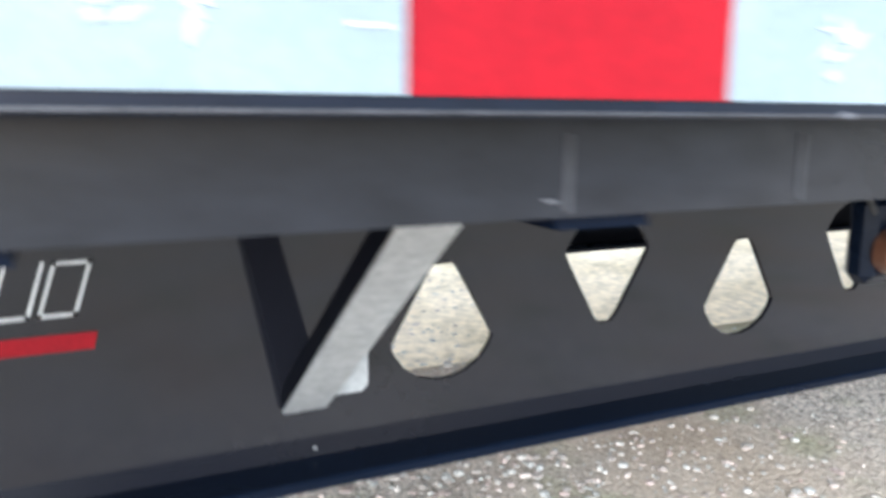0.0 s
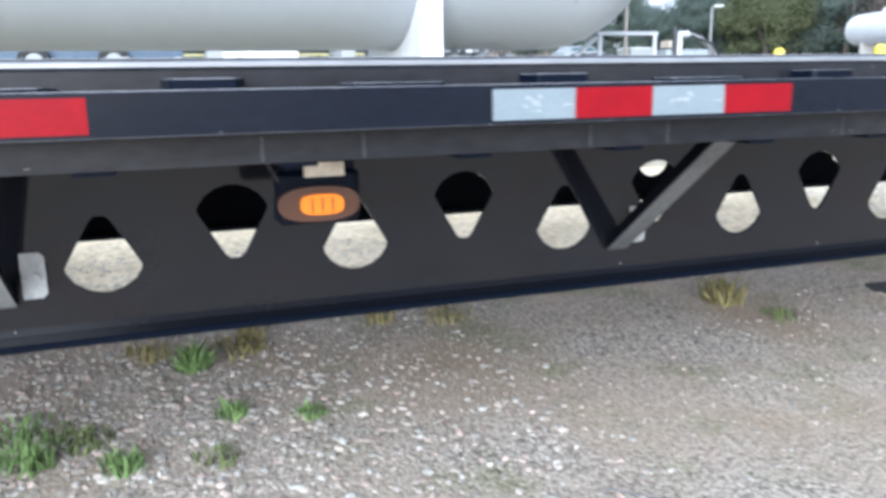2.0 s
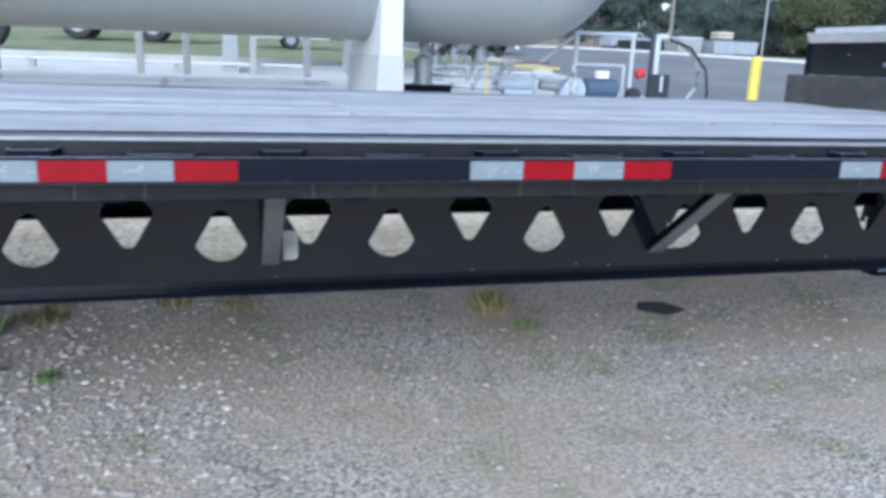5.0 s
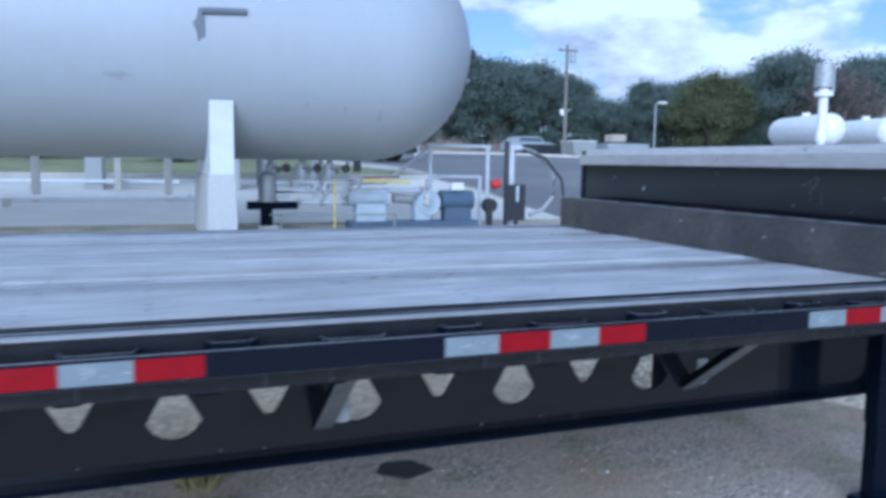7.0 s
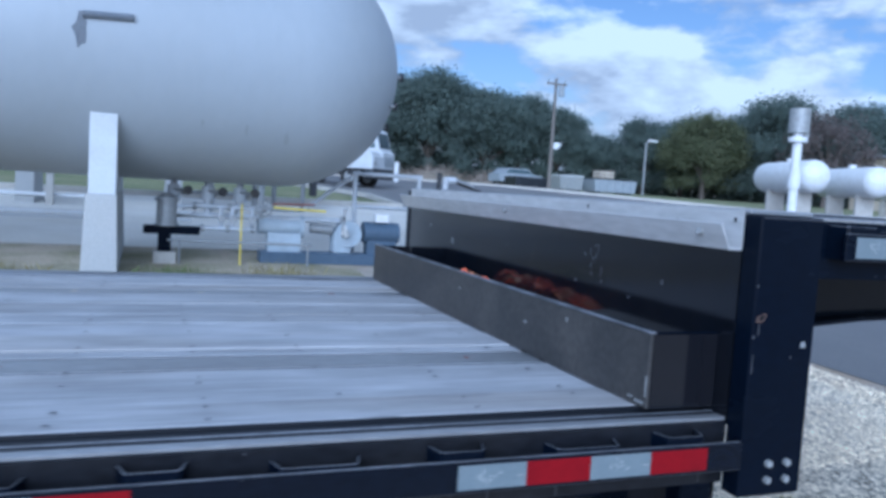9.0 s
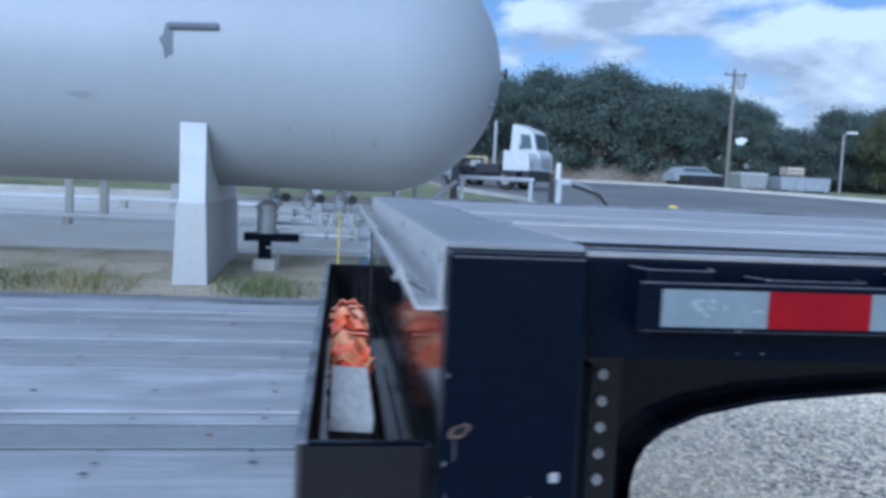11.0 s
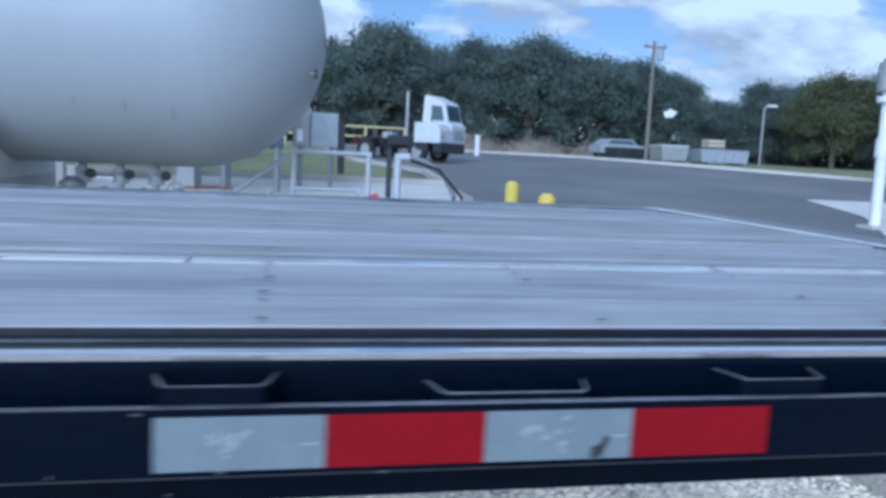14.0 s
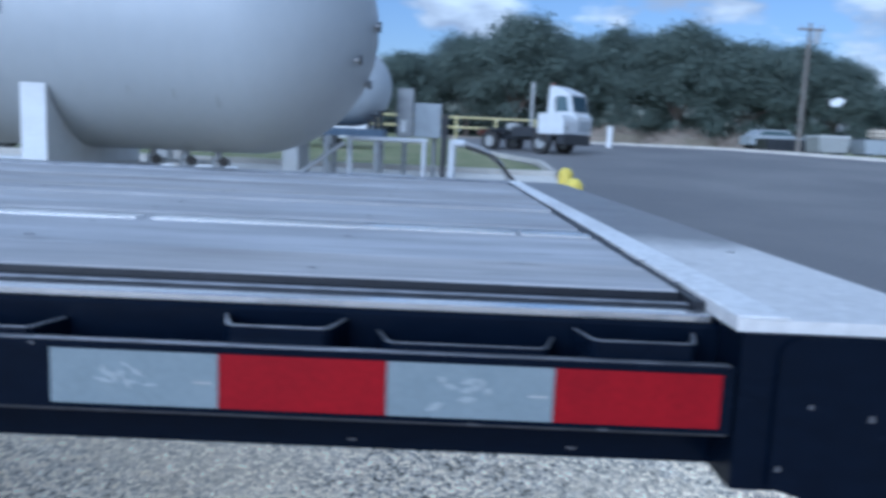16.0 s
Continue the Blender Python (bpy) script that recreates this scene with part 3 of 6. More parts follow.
sheet("tank_pad_pavement", [(12.0, 17.6, 30), (15.2, 19.9, 30), (16.4, 20.6, 30), (20.5, 22.1, 30), (20.9, 22.3, 30)], 0.03, M["yard"], "pale concrete pad round the vent standpipe", "pavement")
sheet("verge", [(18, 52.3, 140), (26.8, 40.3, 140), (33.2, 32.5, 140), (39.3, 25.5, 140), (42.5, 21.8, 140), (47.5, 18.8, 140), (56, 15.5, 140), (72, 8, 140), (120, -60, 140)], 0.006, M["grass"], "rough grass verge beyond the road", "lawn")


def kerb(name, pts, label):
    bm = bmesh.new()
    for (xa, ya), (xb, yb) in zip(pts, pts[1:]):
        d = Vector((xb - xa, yb - ya, 0)).normalized()
        s = Vector((-d.y, d.x, 0)) * 0.09
        low, top = 0.02, 0.15
        vs = []
        for (x, y) in ((xa, ya), (xb, yb)):
            for q, z in ((-1, -low), (1, -low), (1, top), (-1, top)):
                vs.append(bm.verts.new((x + s.x * q, y + s.y * q, gz(y) + z)))
        for i in range(4):
            j = (i + 1) % 4
            bm.faces.new((vs[i], vs[j], vs[4 + j], vs[4 + i]))
        bm.faces.new(vs[:4][::-1])
        bm.faces.new(vs[4:])
    ob = new(name, mesh_of(name, bm, M["conc"]))
    return tagged(ob, label, "kerb", "", "structure")


kerb("kerb_far", [(15.2, 56), (18.5, 47.5), (21.5, 42.5), (25.2, 39.3), (28.6, 36.4), (32.2, 33.2), (40, 26.8), (52, 18)], "pale concrete kerb along the far edge of the road")
kerb("kerb_lawn", [(-40, 21.15), (10.8, 21.15), (10.9, 25.2), (9.0, 30)], "pale concrete kerb along the lawn")

# ---- the step-deck trailer ----
trailer = thing("step_deck_trailer", "black step-deck flatbed trailer with grey timber decks, parked on gravel", "trailer")
BACK, STEP, FRONT = -7.0, 4.95, 7.955
ZL, ZU = 0.983, 1.476              # lower edge of the reflective tape on the lower and upper rub rails
DECK_L, DECK_U = 1.092, 1.577


def tape_patch(rail, x, z, red):
    bm = bmesh.new()
    box(bm, x + 0.0005, x + 0.1519, -0.0012, 0.0004, z, z + 0.0508)
    ob = part("red_tape" if red else "silver_tape", bm, M["tape_red"] if red else M["tape_white"], rail,
              "red reflective tape" if red else "silver-white reflective tape")
    if not red:
        rg = random.Random(int(x * 1000))
        bm = bmesh.new()
        for k in range(11):
            cx, cz = x + 0.068 + rg.gauss(0, 0.013), z + 0.027 + rg.gauss(0, 0.007)
            a, w, s = rg.uniform(0, math.pi), rg.uniform(0.004, 0.011), rg.uniform(0.0015, 0.004)
            prism(bm, [(cx + w * math.cos(a), cz + w * 0.7 * math.sin(a)), (cx - s * math.sin(a), cz + s * math.cos(a)),
                       (cx - w * math.cos(a), cz - w * 0.7 * math.sin(a)), (cx + s * math.sin(a), cz - s * math.cos(a))], "y", -0.0017 - 0.00003 * k, -0.0011)
        part("scuffed_print", bm, M["tape_worn"], ob, "whitened scuffed print")
        boxpart("grey_mark", (x + 0.130, x + 0.1465, -0.0017, -0.0011, z + 0.0225, z + 0.0245), M["galv"], ob)
    return ob


def pocket(parent, x, zt, half, rim):
    """A folded U of strap steel between side rail and rub rail."""
    bm = bmesh.new()
    t, z0 = 0.005, zt - 0.006
    prism(bm, [(x - half - 0.012, 0.062), (x - half, 0.018), (x - half + 0.006, 0.0125), (x + half - 0.006, 0.0125), (x + half, 0.018), (x + half + 0.012, 0.062),
               (x + half + 0.012 - t, 0.062), (x + half - t, 0.0205), (x + half - t - 0.004, 0.0125 + t), (x - half + t + 0.004, 0.0125 + t), (x - half + t, 0.0205), (x - half - 0.012 + t, 0.062)],
          "z", z0, zt + rim)
    p = part("stake_pocket", bm, M["black_rail"], parent)
    bm = bmesh.new()
    prism(bm, [(x - half - 0.010, 0.058), (x - half + 0.001, 0.0185), (x - half + 0.007, 0.0135), (x + half - 0.007, 0.0135), (x + half - 0.001, 0.0185), (x + half + 0.010, 0.058),
               (x + half + 0.008, 0.058), (x + half - 0.0035, 0.0195), (x + half - 0.0085, 0.0155), (x - half + 0.0085, 0.0155), (x - half + 0.0035, 0.0195), (x - half - 0.008, 0.058)],
          "z", zt + rim, zt + rim + 0.0012)
    part("worn_rim", bm, M["worn"], p, "paint worn off the rim")
    return p


def rails(x0, x1, zt, deck, strips, narrow, wide):
    xs = 5.138 if x0 > 5 else x0
    bm = bmesh.new()
    box(bm, x0 + 0.015, x1, 0.0, 0.010, zt - 0.008, zt + 0.058, 0.0015)
    rub = part("rub_rail", bm, M["black_rail"] if x0 > 5 else M["rail_low"], trailer, "black rub rail with reflective tape")
    bm = bmesh.new()
    box(bm, x0 + 0.02, x1 - 0.005, 0.001, 0.009, zt + 0.058, zt + 0.0592)
    part("worn_edge", bm, M["worn"], rub, "rub rail edge worn to bare metal")
    # thin strip that paints the highlight along the lower bevel
    bm = bmesh.new()
    box(bm, x0 + 0.02, x1 - 0.005, -0.0006, 0.0006, zt - 0.0066, zt - 0.0052)
    part("lower_worn_edge", bm, M["seam"], rub, "pale line painted for the highlight on the rub rail's lower bevel")
    bm = bmesh.new()
    prism(bm, [(0.062, zt - 0.058), (0.135, zt - 0.058), (0.135, zt - 0.050), (0.070, zt - 0.050), (0.070, deck - 0.024), (0.155, deck - 0.024),
               (0.155, deck - 0.018), (0.066, deck - 0.018), (0.062, deck - 0.022)], "x", xs, x1 + (0.06 if x0 > 5 else 0))
    side = part("side_rail", bm, M["black_rail"] if x0 > 5 else M["black_dusty"], trailer, "black steel side rail")
    bm = bmesh.new()
    box(bm, xs + 0.01, x1 - 0.002, 0.091 if x0 < 5 else 0.0865, 0.160, deck - 0.0178, deck - 0.009, 0.0015)
    part("top_flange", bm, M["groove"], side, "black top flange of the side rail")
    bm = bmesh.new()
    box(bm, xs + 0.012, x1 - 0.004, 0.0655 if x0 > 5 else 0.0615, 0.0862 if x0 > 5 else 0.0905, deck - 0.0175, deck - 0.0090, 0.0015)
    part("worn_lip", bm, M["lip"] if x0 > 5 else M["track"], side, "flange lip rubbed to shiny steel")
    bm = bmesh.new()
    box(bm, xs + 0.012, x1 - 0.004, 0.106, 0.113, deck - 0.0088, deck - 0.0060, 0.001)
    part("edge_strip", bm, M["worn"], side)
    for s in strips:
        for i in range(4):
            tape_patch(rub, s + i * 0.1524, zt, i % 2 == 1)
    if zt < 1.2:
        for x in [x + 0.081 for x in narrow] + [x - 0.05 for x in wide]:
            boxpart("weld_seam", (x - 0.0022, x + 0.0022, 0.0608, 0.0622, zt - 0.055, zt - 0.016), M["seam"], side)
    for x in narrow:
        pocket(side, x, zt, 0.049, 0.074)
    for x in wide:
        pocket(side, x, zt, 0.076, 0.064)
    # far side, plain
    bm = bmesh.new()
    box(bm, x0, x1, 2.52, 2.59, zt - 0.058, deck - 0.006)
    part("far_side_rail", bm, M["black_rail"], trailer)


rails(BACK, STEP, ZL, DECK_L, [-0.6096 - 1.214 * k for k in range(5)] + [0.608, 1.826, 3.026, 4.240],
      [3.085 - 0.585 * k for k in range(-2, 15)] + [4.80], [3.38 - 0.585 * k for k in range(-2, 15)])
rails(5.19, FRONT, ZU, DECK_U, [5.237, 6.250, 7.333], [5.27, 5.66, 6.30, 6.886, 7.535, 7.873], [5.47, 5.97, 6.59, 7.235, 7.71])

# main beams with their rows of fan-shaped holes
FAN_AT = (-0.006, 0.006)
FAN = [(-0.012, 0.747), (0.012, 0.747), (0.024, 0.735), (0.078, 0.640), (0.086, 0.624), (0.083, 0.612), (0.066, 0.588), (0.040, 0.570), (0.012, 0.562),
       (-0.012, 0.562), (-0.040, 0.570), (-0.066, 0.588), (-0.083, 0.612), (-0.086, 0.624), (-0.078, 0.640), (-0.024, 0.735)]
INV = [(x, 1.366 - z) for x, z in FAN]


def plate_with_holes(bm, x0, x1, z0, z1, holes, y, t):
    """A plate in the xz plane with holes cut right through."""
    edges, loops = [], [[(x0, z0), (x1, z0), (x1, z1), (x0, z1)]] + holes
    for loop in loops:
        vs = [bm.verts.new((p[0], y, p[1])) for p in loop]
        edges += [bm.edges.new((vs[i], vs[(i + 1) % len(vs)])) for i in range(len(vs))]
    res = bmesh.ops.triangle_fill(bm, use_beauty=True, use_dissolve=False, edges=edges)
    faces = [g for g in res["geom"] if isinstance(g, bmesh.types.BMFace)]
    ext = bmesh.ops.extrude_face_region(bm, geom=faces)
    for v in [g for g in ext["geom"] if isinstance(g, bmesh.types.BMVert)]:
        v.co.y += t


def beam(y, label, paint):
    bm = bmesh.new()
    box(bm, BACK, -0.22, y, y + 0.010, 0.479, 0.90)
    cells = [(-0.064 + 0.6135 * k, FAN) for k in range(8)] + [(0.2415 + 0.6135 * k, INV) for k in range(7)]
    cells.sort(key=lambda c: c[0])
    left = -0.22
    for i, (c, shape) in enumerate(cells):
        right = (c + cells[i + 1][0]) / 2 if i + 1 < len(cells) else 4.9
        plate_with_holes(bm, left, right, 0.479, 0.90, [[(c + FAN_AT[0] + dx, z + FAN_AT[1]) for dx, z in shape]], y, 0.010)
        left = right
    bmesh.ops.remove_doubles(bm, verts=bm.verts, dist=0.0002)
    web = part("beam_web", bm, paint, trailer, label)
    bm = bmesh.new()
    box(bm, BACK, 5.42, y - 0.072, y + 0.082, 0.461, 0.4785, 0.003)
    box(bm, BACK, 4.9, y - 0.072, y + 0.082, 0.9005, 0.915, 0.003)
    part("beam_flange", bm, M["black_rail"], web)
    # gooseneck plate rising to the upper deck
    bm = bmesh.new()
    low = [(4.902, 0.479), (5.42, 0.479), (5.468, 0.492), (5.492, 0.53), (5.50, 0.58), (5.50, 0.98), (5.508, 1.03), (5.53, 1.075), (5.575, 1.115),
           (5.66, 1.152), (5.82, 1.186), (6.1, 1.21), (8.0, 1.28)]
    prism(bm, low + [(8.0, 1.40), (5.2, 1.40), (4.97, 1.40), (4.97, 0.90), (4.902, 0.90)], "y", y, y + 0.012)
    part("gooseneck_plate", bm, M["goose"], trailer, "curved black gooseneck plate")
    bm = bmesh.new()
    run = low[1:]
    for (xa, za), (xb, zb) in zip(run, run[1:]):
        vs = [bm.verts.new(p) for p in ((xa, y - 0.07, za - 0.001), (xb, y - 0.07, zb - 0.001), (xb, y + 0.08, zb - 0.001), (xa, y + 0.08, za - 0.001),
                                        (xa, y - 0.07, za - 0.016), (xb, y - 0.07, zb - 0.016), (xb, y + 0.08, zb - 0.016), (xa, y + 0.08, za - 0.016))]
        for q in ((0, 1, 2, 3), (7, 6, 5, 4), (0, 4, 5, 1), (3, 2, 6, 7)):
            bm.faces.new([vs[i] for i in q])
    part("gooseneck_flange", bm, M["black_rail"], trailer)
    return web


near_web = beam(0.775, "glossy black beam web with rows of fan-shaped holes", M["black"])
# the far web has its under-deck shade painted in
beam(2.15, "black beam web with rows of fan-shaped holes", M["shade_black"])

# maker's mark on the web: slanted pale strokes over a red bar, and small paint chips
for x in (-0.715, -0.662, -0.609):
    q = 0.022
    for a, b, c, d in (((0, 0), (0.045, 0), (0.0465, 0.005), (0.0015, 0.005)), ((0.0205, 0.065), (0.0655, 0.065), (0.067, 0.07), (0.022, 0.07)),
                       ((0, 0), (0.005, 0), (0.027, 0.07), (0.022, 0.07)), ((0.040, 0), (0.045, 0), (0.067, 0.07), (0.062, 0.07))):
        if (x, a[0]) != (-0.662, 0.0205):
            bm = bmesh.new()
            prism(bm, [(x + u[0] - 0.01, 0.722 + u[1]) for u in (a, b, c, d)], "y", 0.7735, 0.7748)
            part("pale_mark", bm, M["galv"], near_web, "slanted pale stroke of the maker's mark")
bm = bmesh.new()
prism(bm, [(-0.86, 0.678), (-0.557, 0.678), (-0.552, 0.700), (-0.856, 0.700)], "y", 0.7735, 0.7748)
part("red_mark", bm, M["tape_red"], near_web, "red underline of the maker's mark")
chip_rng = random.Random(5)
for i in range(9):
    x, z = chip_rng.uniform(-0.9, 4.6), chip_rng.choice((0.50, 0.505, 0.515, 0.49))
    boxpart("paint_chip", (x, x + 0.004, 0.7738, 0.7749, z, z + 0.004), M["galv"], near_web)

# crossmembers
bm = bmesh.new()
prism(bm, [(-0.03, 0.0), (0.03, 0.0), (0.03, 0.008), (0.004, 0.008), (0.004, 0.142), (0.03, 0.142), (0.03, 0.150), (-0.03, 0.150), (-0.03, 0.142), (-0.004, 0.142), (-0.004, 0.008), (-0.03, 0.008)], "y", 0.071, 2.519)
cross_mesh = mesh_of("crossmember", bm, M["black_rail"])
for k in range(-10, 33):
    x = -6.75 + 0.3065 * (k + 10)
    if x < 4.85:
        o = new("crossmember", cross_mesh)
        o.parent, o.location = trailer, (x, 0, 0.917)
for k in range(9):
    o = new("crossmember", cross_mesh)
    o.parent, o.location, o.scale = trailer, (5.3 + 0.31 * k, 0, 1.436), (1, 1, 0.76)

# outrigger braces from the crossmembers to the foot of the near web
for c in (-1.84, -0.293, 1.325, 2.87, 4.41):
    bm = bmesh.new()
    w = 0.031
    prism(bm, [(0.292, 0.918), (0.345, 0.918), (0.7745, 0.590), (0.7745, 0.557), (0.765, 0.5605)], "x", c - w + 0.002, c + w - 0.002)
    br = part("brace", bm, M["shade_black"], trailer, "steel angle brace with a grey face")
    bm = bmesh.new()
    prism(bm, [(0.286, 0.918), (0.2915, 0.918), (0.7645, 0.5602), (0.761, 0.5560)], "x", c - w, c + w)
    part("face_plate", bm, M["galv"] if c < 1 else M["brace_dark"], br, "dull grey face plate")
    bm = bmesh.new()
    prism(bm, [(c + 0.046 + dx, 0.570 + dz) for dx, dz in ((0, 0), (0.042, 0), (0.052, 0.010), (0.052, 0.098), (0.042, 0.108), (0, 0.108))], "y", 0.769, 0.7748)
    clip = part("bolt_clip", bm, M["galv"], br, "rounded bolted clip plate")
    rodpart("bolt", (c + 0.078, 0.769, 0.622), (c + 0.078, 0.757, 0.622), 0.011, M["galv"], clip, seg=6)

# amber side lamp hung under the crossmembers
lamp = boxpart("side_marker_lamp", (0.29, 0.462, 0.345, 0.385, 0.772, 0.882), M["black_rail"], trailer, "amber side marker lamp in a dark bracket", 0.012)


def oval(cx, cz, a, b, y0, y1, n=28, p=3.2):
    pts = []
    for k in range(n):
        u = math.tau * k / n
        cu, su = math.cos(u), math.sin(u)
        pts.append((cx + a * math.copysign(abs(cu) ** (2 / p), cu), cz + b * math.copysign(abs(su) ** (2 / p), su)))
    bm = bmesh.new()
    prism(bm, pts, "y", y0, y1)
    return bm


part("lamp_rim", oval(0.374, 0.815, 0.081, 0.035, 0.326, 0.3445, p=2.6), M["amber_rim"], lamp, "translucent smoked lamp rim", True)
part("lens", oval(0.378, 0.815, 0.043, 0.020, 0.316, 0.3255), M["amber"], lamp, "lit amber lens", True)
for k in (-1, 0, 1):
    boxpart("lens_rib", (0.378 + 0.02 * k - 0.0015, 0.378 + 0.02 * k + 0.0015, 0.3145, 0.3158, 0.800, 0.830), M["amber_rim"], lamp)
boxpart("name_plate", (0.348, 0.428, 0.337, 0.341, 0.868, 0.896), M["cream"], lamp, "blank cream plate")
boxpart("lamp_hanger", (0.31, 0.45, 0.342, 0.352, 0.8825, 0.919), M["black_rail"], lamp)
rodpart("lamp_wire", (0.30, 0.35, 0.86), (0.27, 0.36, 0.915), 0.004, M["rubber"], lamp)

# neck: wall across the step, corner posts, nose of the upper deck
boxpart("neck_wall", (4.953, 4.968, 0.066, 2.53, DECK_L - 0.03, 1.5655), M["neck"], trailer, "glossy black steel wall of the step")
for y0, y1 in ((0.004, 0.062), (2.532, 2.59)):
    post = boxpart("corner_post", (4.950, 5.136, y0, y1, 0.905, 1.566), M["black_rail"], trailer, "black corner post of the step", 0.004)
    if y0 < 1:
        for bx, bz in ((5.03, 0.985), (5.085, 0.985), (5.03, 0.945), (5.085, 0.945)):
            rodpart("bolt", (bx, 0.004, bz), (bx, -0.006, bz), 0.009, M["galv"], post, seg=6)
        bm = bmesh.new()
        ring = [(0.017 * math.cos(k * math.tau / 14), 0.008 * math.sin(k * math.tau / 14) * (1.2 if k % 3 else 0.8)) for k in range(14)]
        ring = [(4.972 + 0.87 * u - 0.45 * w, 1.330 + 0.45 * u + 0.87 * w) for u, w in ring]
        prism(bm, ring, "y", 0.0030, 0.0042)
        part("rust_chip", bm, M["primer_chip"], post, "rusty paint chip")
        bm = bmesh.new()
        prism(bm, [(4.973 + (px - 4.972) * 0.62, 1.331 + (pz - 1.330) * 0.62) for px, pz in ring], "y", 0.0026, 0.0034)
        part("chip_core", bm, M["black"], post, "dark primer inside the chip")
        boxpart("worn_top_edge", (4.955, 5.131, 0.0033, 0.0048, 1.5600, 1.5622), M["seam_pale"], post)
        for bx, bz, bh in ((4.956, 1.20, 0.045), (4.966, 1.29, 0.028), (5.13, 1.215, 0.02)):
            boxpart("scratch", (bx, bx + 0.0016, 0.0030, 0.0042, bz, bz + bh), M["seam_pale"], post)
        for bx, bz, s in ((5.097, 1.260, 0.013), (4.951, 1.402, 0.005), (4.951, 1.283, 0.006), (5.068, 1.235, 0.004)):
            boxpart("paint_chip", (bx, bx + s, 0.0028, 0.0042, bz, bz + s), M["galv"] if s > 0.01 else M["seam_pale"], post)
boxpart("neck_top_plate", (4.953, 5.142, 0.045, 2.545, 1.5665, 1.5775), M["track"], trailer, "pale worn plate along the step", 0.003)
bm = bmesh.new()
prism(bm, [(4.9525, 1.5745), (4.9525, 1.4835), (4.9495, 1.4805), (4.9140, 1.4805), (4.8865, 1.5400), (4.8905, 1.5420), (4.9165, 1.4850), (4.9485, 1.4850), (4.9485, 1.5745)], "y", 0.064, 2.53)
channel = part("winch_channel", bm, M["alu"], trailer, "bare aluminium gutter-shaped channel along the step")
for by in (0.145, 1.25):
    rodpart("channel_bolt", (4.897, by, 1.517), (4.940, by, 1.497), 0.006, M["steel"], channel, "", 8)
    rodpart("bolt_head", (4.8985, by, 1.5165), (4.890, by, 1.5205), 0.011, M["galv"], channel, "", 6)
for by, bz in ((0.085, 1.545), (0.30, 1.53), (0.75, 1.55), (0.78, 1.52)):
    boxpart("dark_spot", (4.9476, 4.9484, by, by + 0.008, bz, bz + 0.012), M["scuff"], channel)

nose = [(7.957, 0.0), (8.10, -0.002), (8.14, 0.002), (8.165, 0.016), (8.18, 0.05), (8.186, 0.10), (8.186, 2.49), (8.14, 2.57), (7.957, 2.59)]
bm = bmesh.new()
prism(bm, nose, "z", 1.419, 1.5665)
nose_ob = part("nose_rail", bm, M["black_rail"], trailer, "black rounded nose of the upper deck")
bm = bmesh.new()
prism(bm, [(7.990, 1.424), (8.165, 1.372), (8.165, 1.5645), (8.012, 1.5645), (8.000, 1.562), (7.993, 1.556), (7.990, 1.545)], "y", -0.0065, -0.0022)
part("side_panel", bm, M["black_rail"], nose_ob, "black panel with a rounded corner")
for bx, bz, sz in ((8.02, 1.500, 0.004), (8.075, 1.49, 0.006), (7.995, 1.44, 0.005), (8.07, 1.40, 0.004), (8.10, 1.53, 0.003)):
    boxpart("paint_chip", (bx, bx + sz, -0.0073, -0.0066, bz, bz + sz), M["seam_pale"], nose_ob)
bm = bmesh.new()
prism(bm, [(max(x - 0.004, 7.953), min(max(y, 0.004), 2.57)) for x, y in nose], "z", 1.567, 1.5785)
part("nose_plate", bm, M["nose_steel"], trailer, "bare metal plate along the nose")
boxpart("nose_strip", (7.9535, 8.001, 0.006, 2.568, 1.5786, 1.5815), M["plate"], trailer, "pale worn strip along the ends of the planks", 0.001)
# solid black strip for the shadow gap beside the raised strip
boxpart("plank_end_gap", (7.9405, 7.9525, 0.09, 2.43, 1.545, 1.5765), M["groove"], trailer, "black strip painting the shade in the gap at the plank ends")
boxpart("plate_mark", (8.118, 8.130, 0.485, 0.49, 1.5785, 1.5793), M["scuff"], trailer)
bm = bmesh.new()
prism(bm, [(7.5, 1.28), (8.15, 1.30), (8.15, 1.40), (7.5, 1.40)], "y", 0.72, 1.9)
part("bolster", bm, M["black_rail"], trailer, "black kingpin bolster")

# landing gear
for y0 in (0.45, 1.98):
    leg = boxpart("landing_leg", (5.215, 5.335, y0 + 0.075, y0 + 0.15, 0.38, 1.30), M["black_rail"], trailer, "black landing gear leg", 0.006)
    boxpart("inner_tube", (5.225, 5.325, y0 + 0.08, y0 + 0.145, 0.05, 0.3795), M["black_rail"], leg, "dusty black inner tube")
    boxpart("foot", (5.18, 5.38, y0 - 0.03, y0 + 0.18, 0.0, 0.0495), M["black_rail"], leg, "square sand shoe", 0.01)
    boxpart("mount_plate", (5.145, 5.42, y0 + 0.151, y0 + 0.165, 0.98, 1.32), M["black"], leg)
    if y0 < 1:
        for bx in (5.178, 5.376):
            for bz in (1.262, 1.204, 1.146, 1.088, 1.03):
                rodpart("bolt", (bx, y0 + 0.151, bz), (bx, y0 + 0.138, bz), 0.012, M["galv"], leg, "zinc bolt", 8)
        rodpart("gear_shaft", (5.28, y0 + 0.075, 1.18), (5.28, y0 + 0.05, 1.18), 0.019, M["shade_black"], leg, "dark gear shaft hole", 12)
rodpart("cross_shaft", (5.28, 0.61, 0.95), (5.28, 1.97, 0.95), 0.02, M["steel"], trailer)

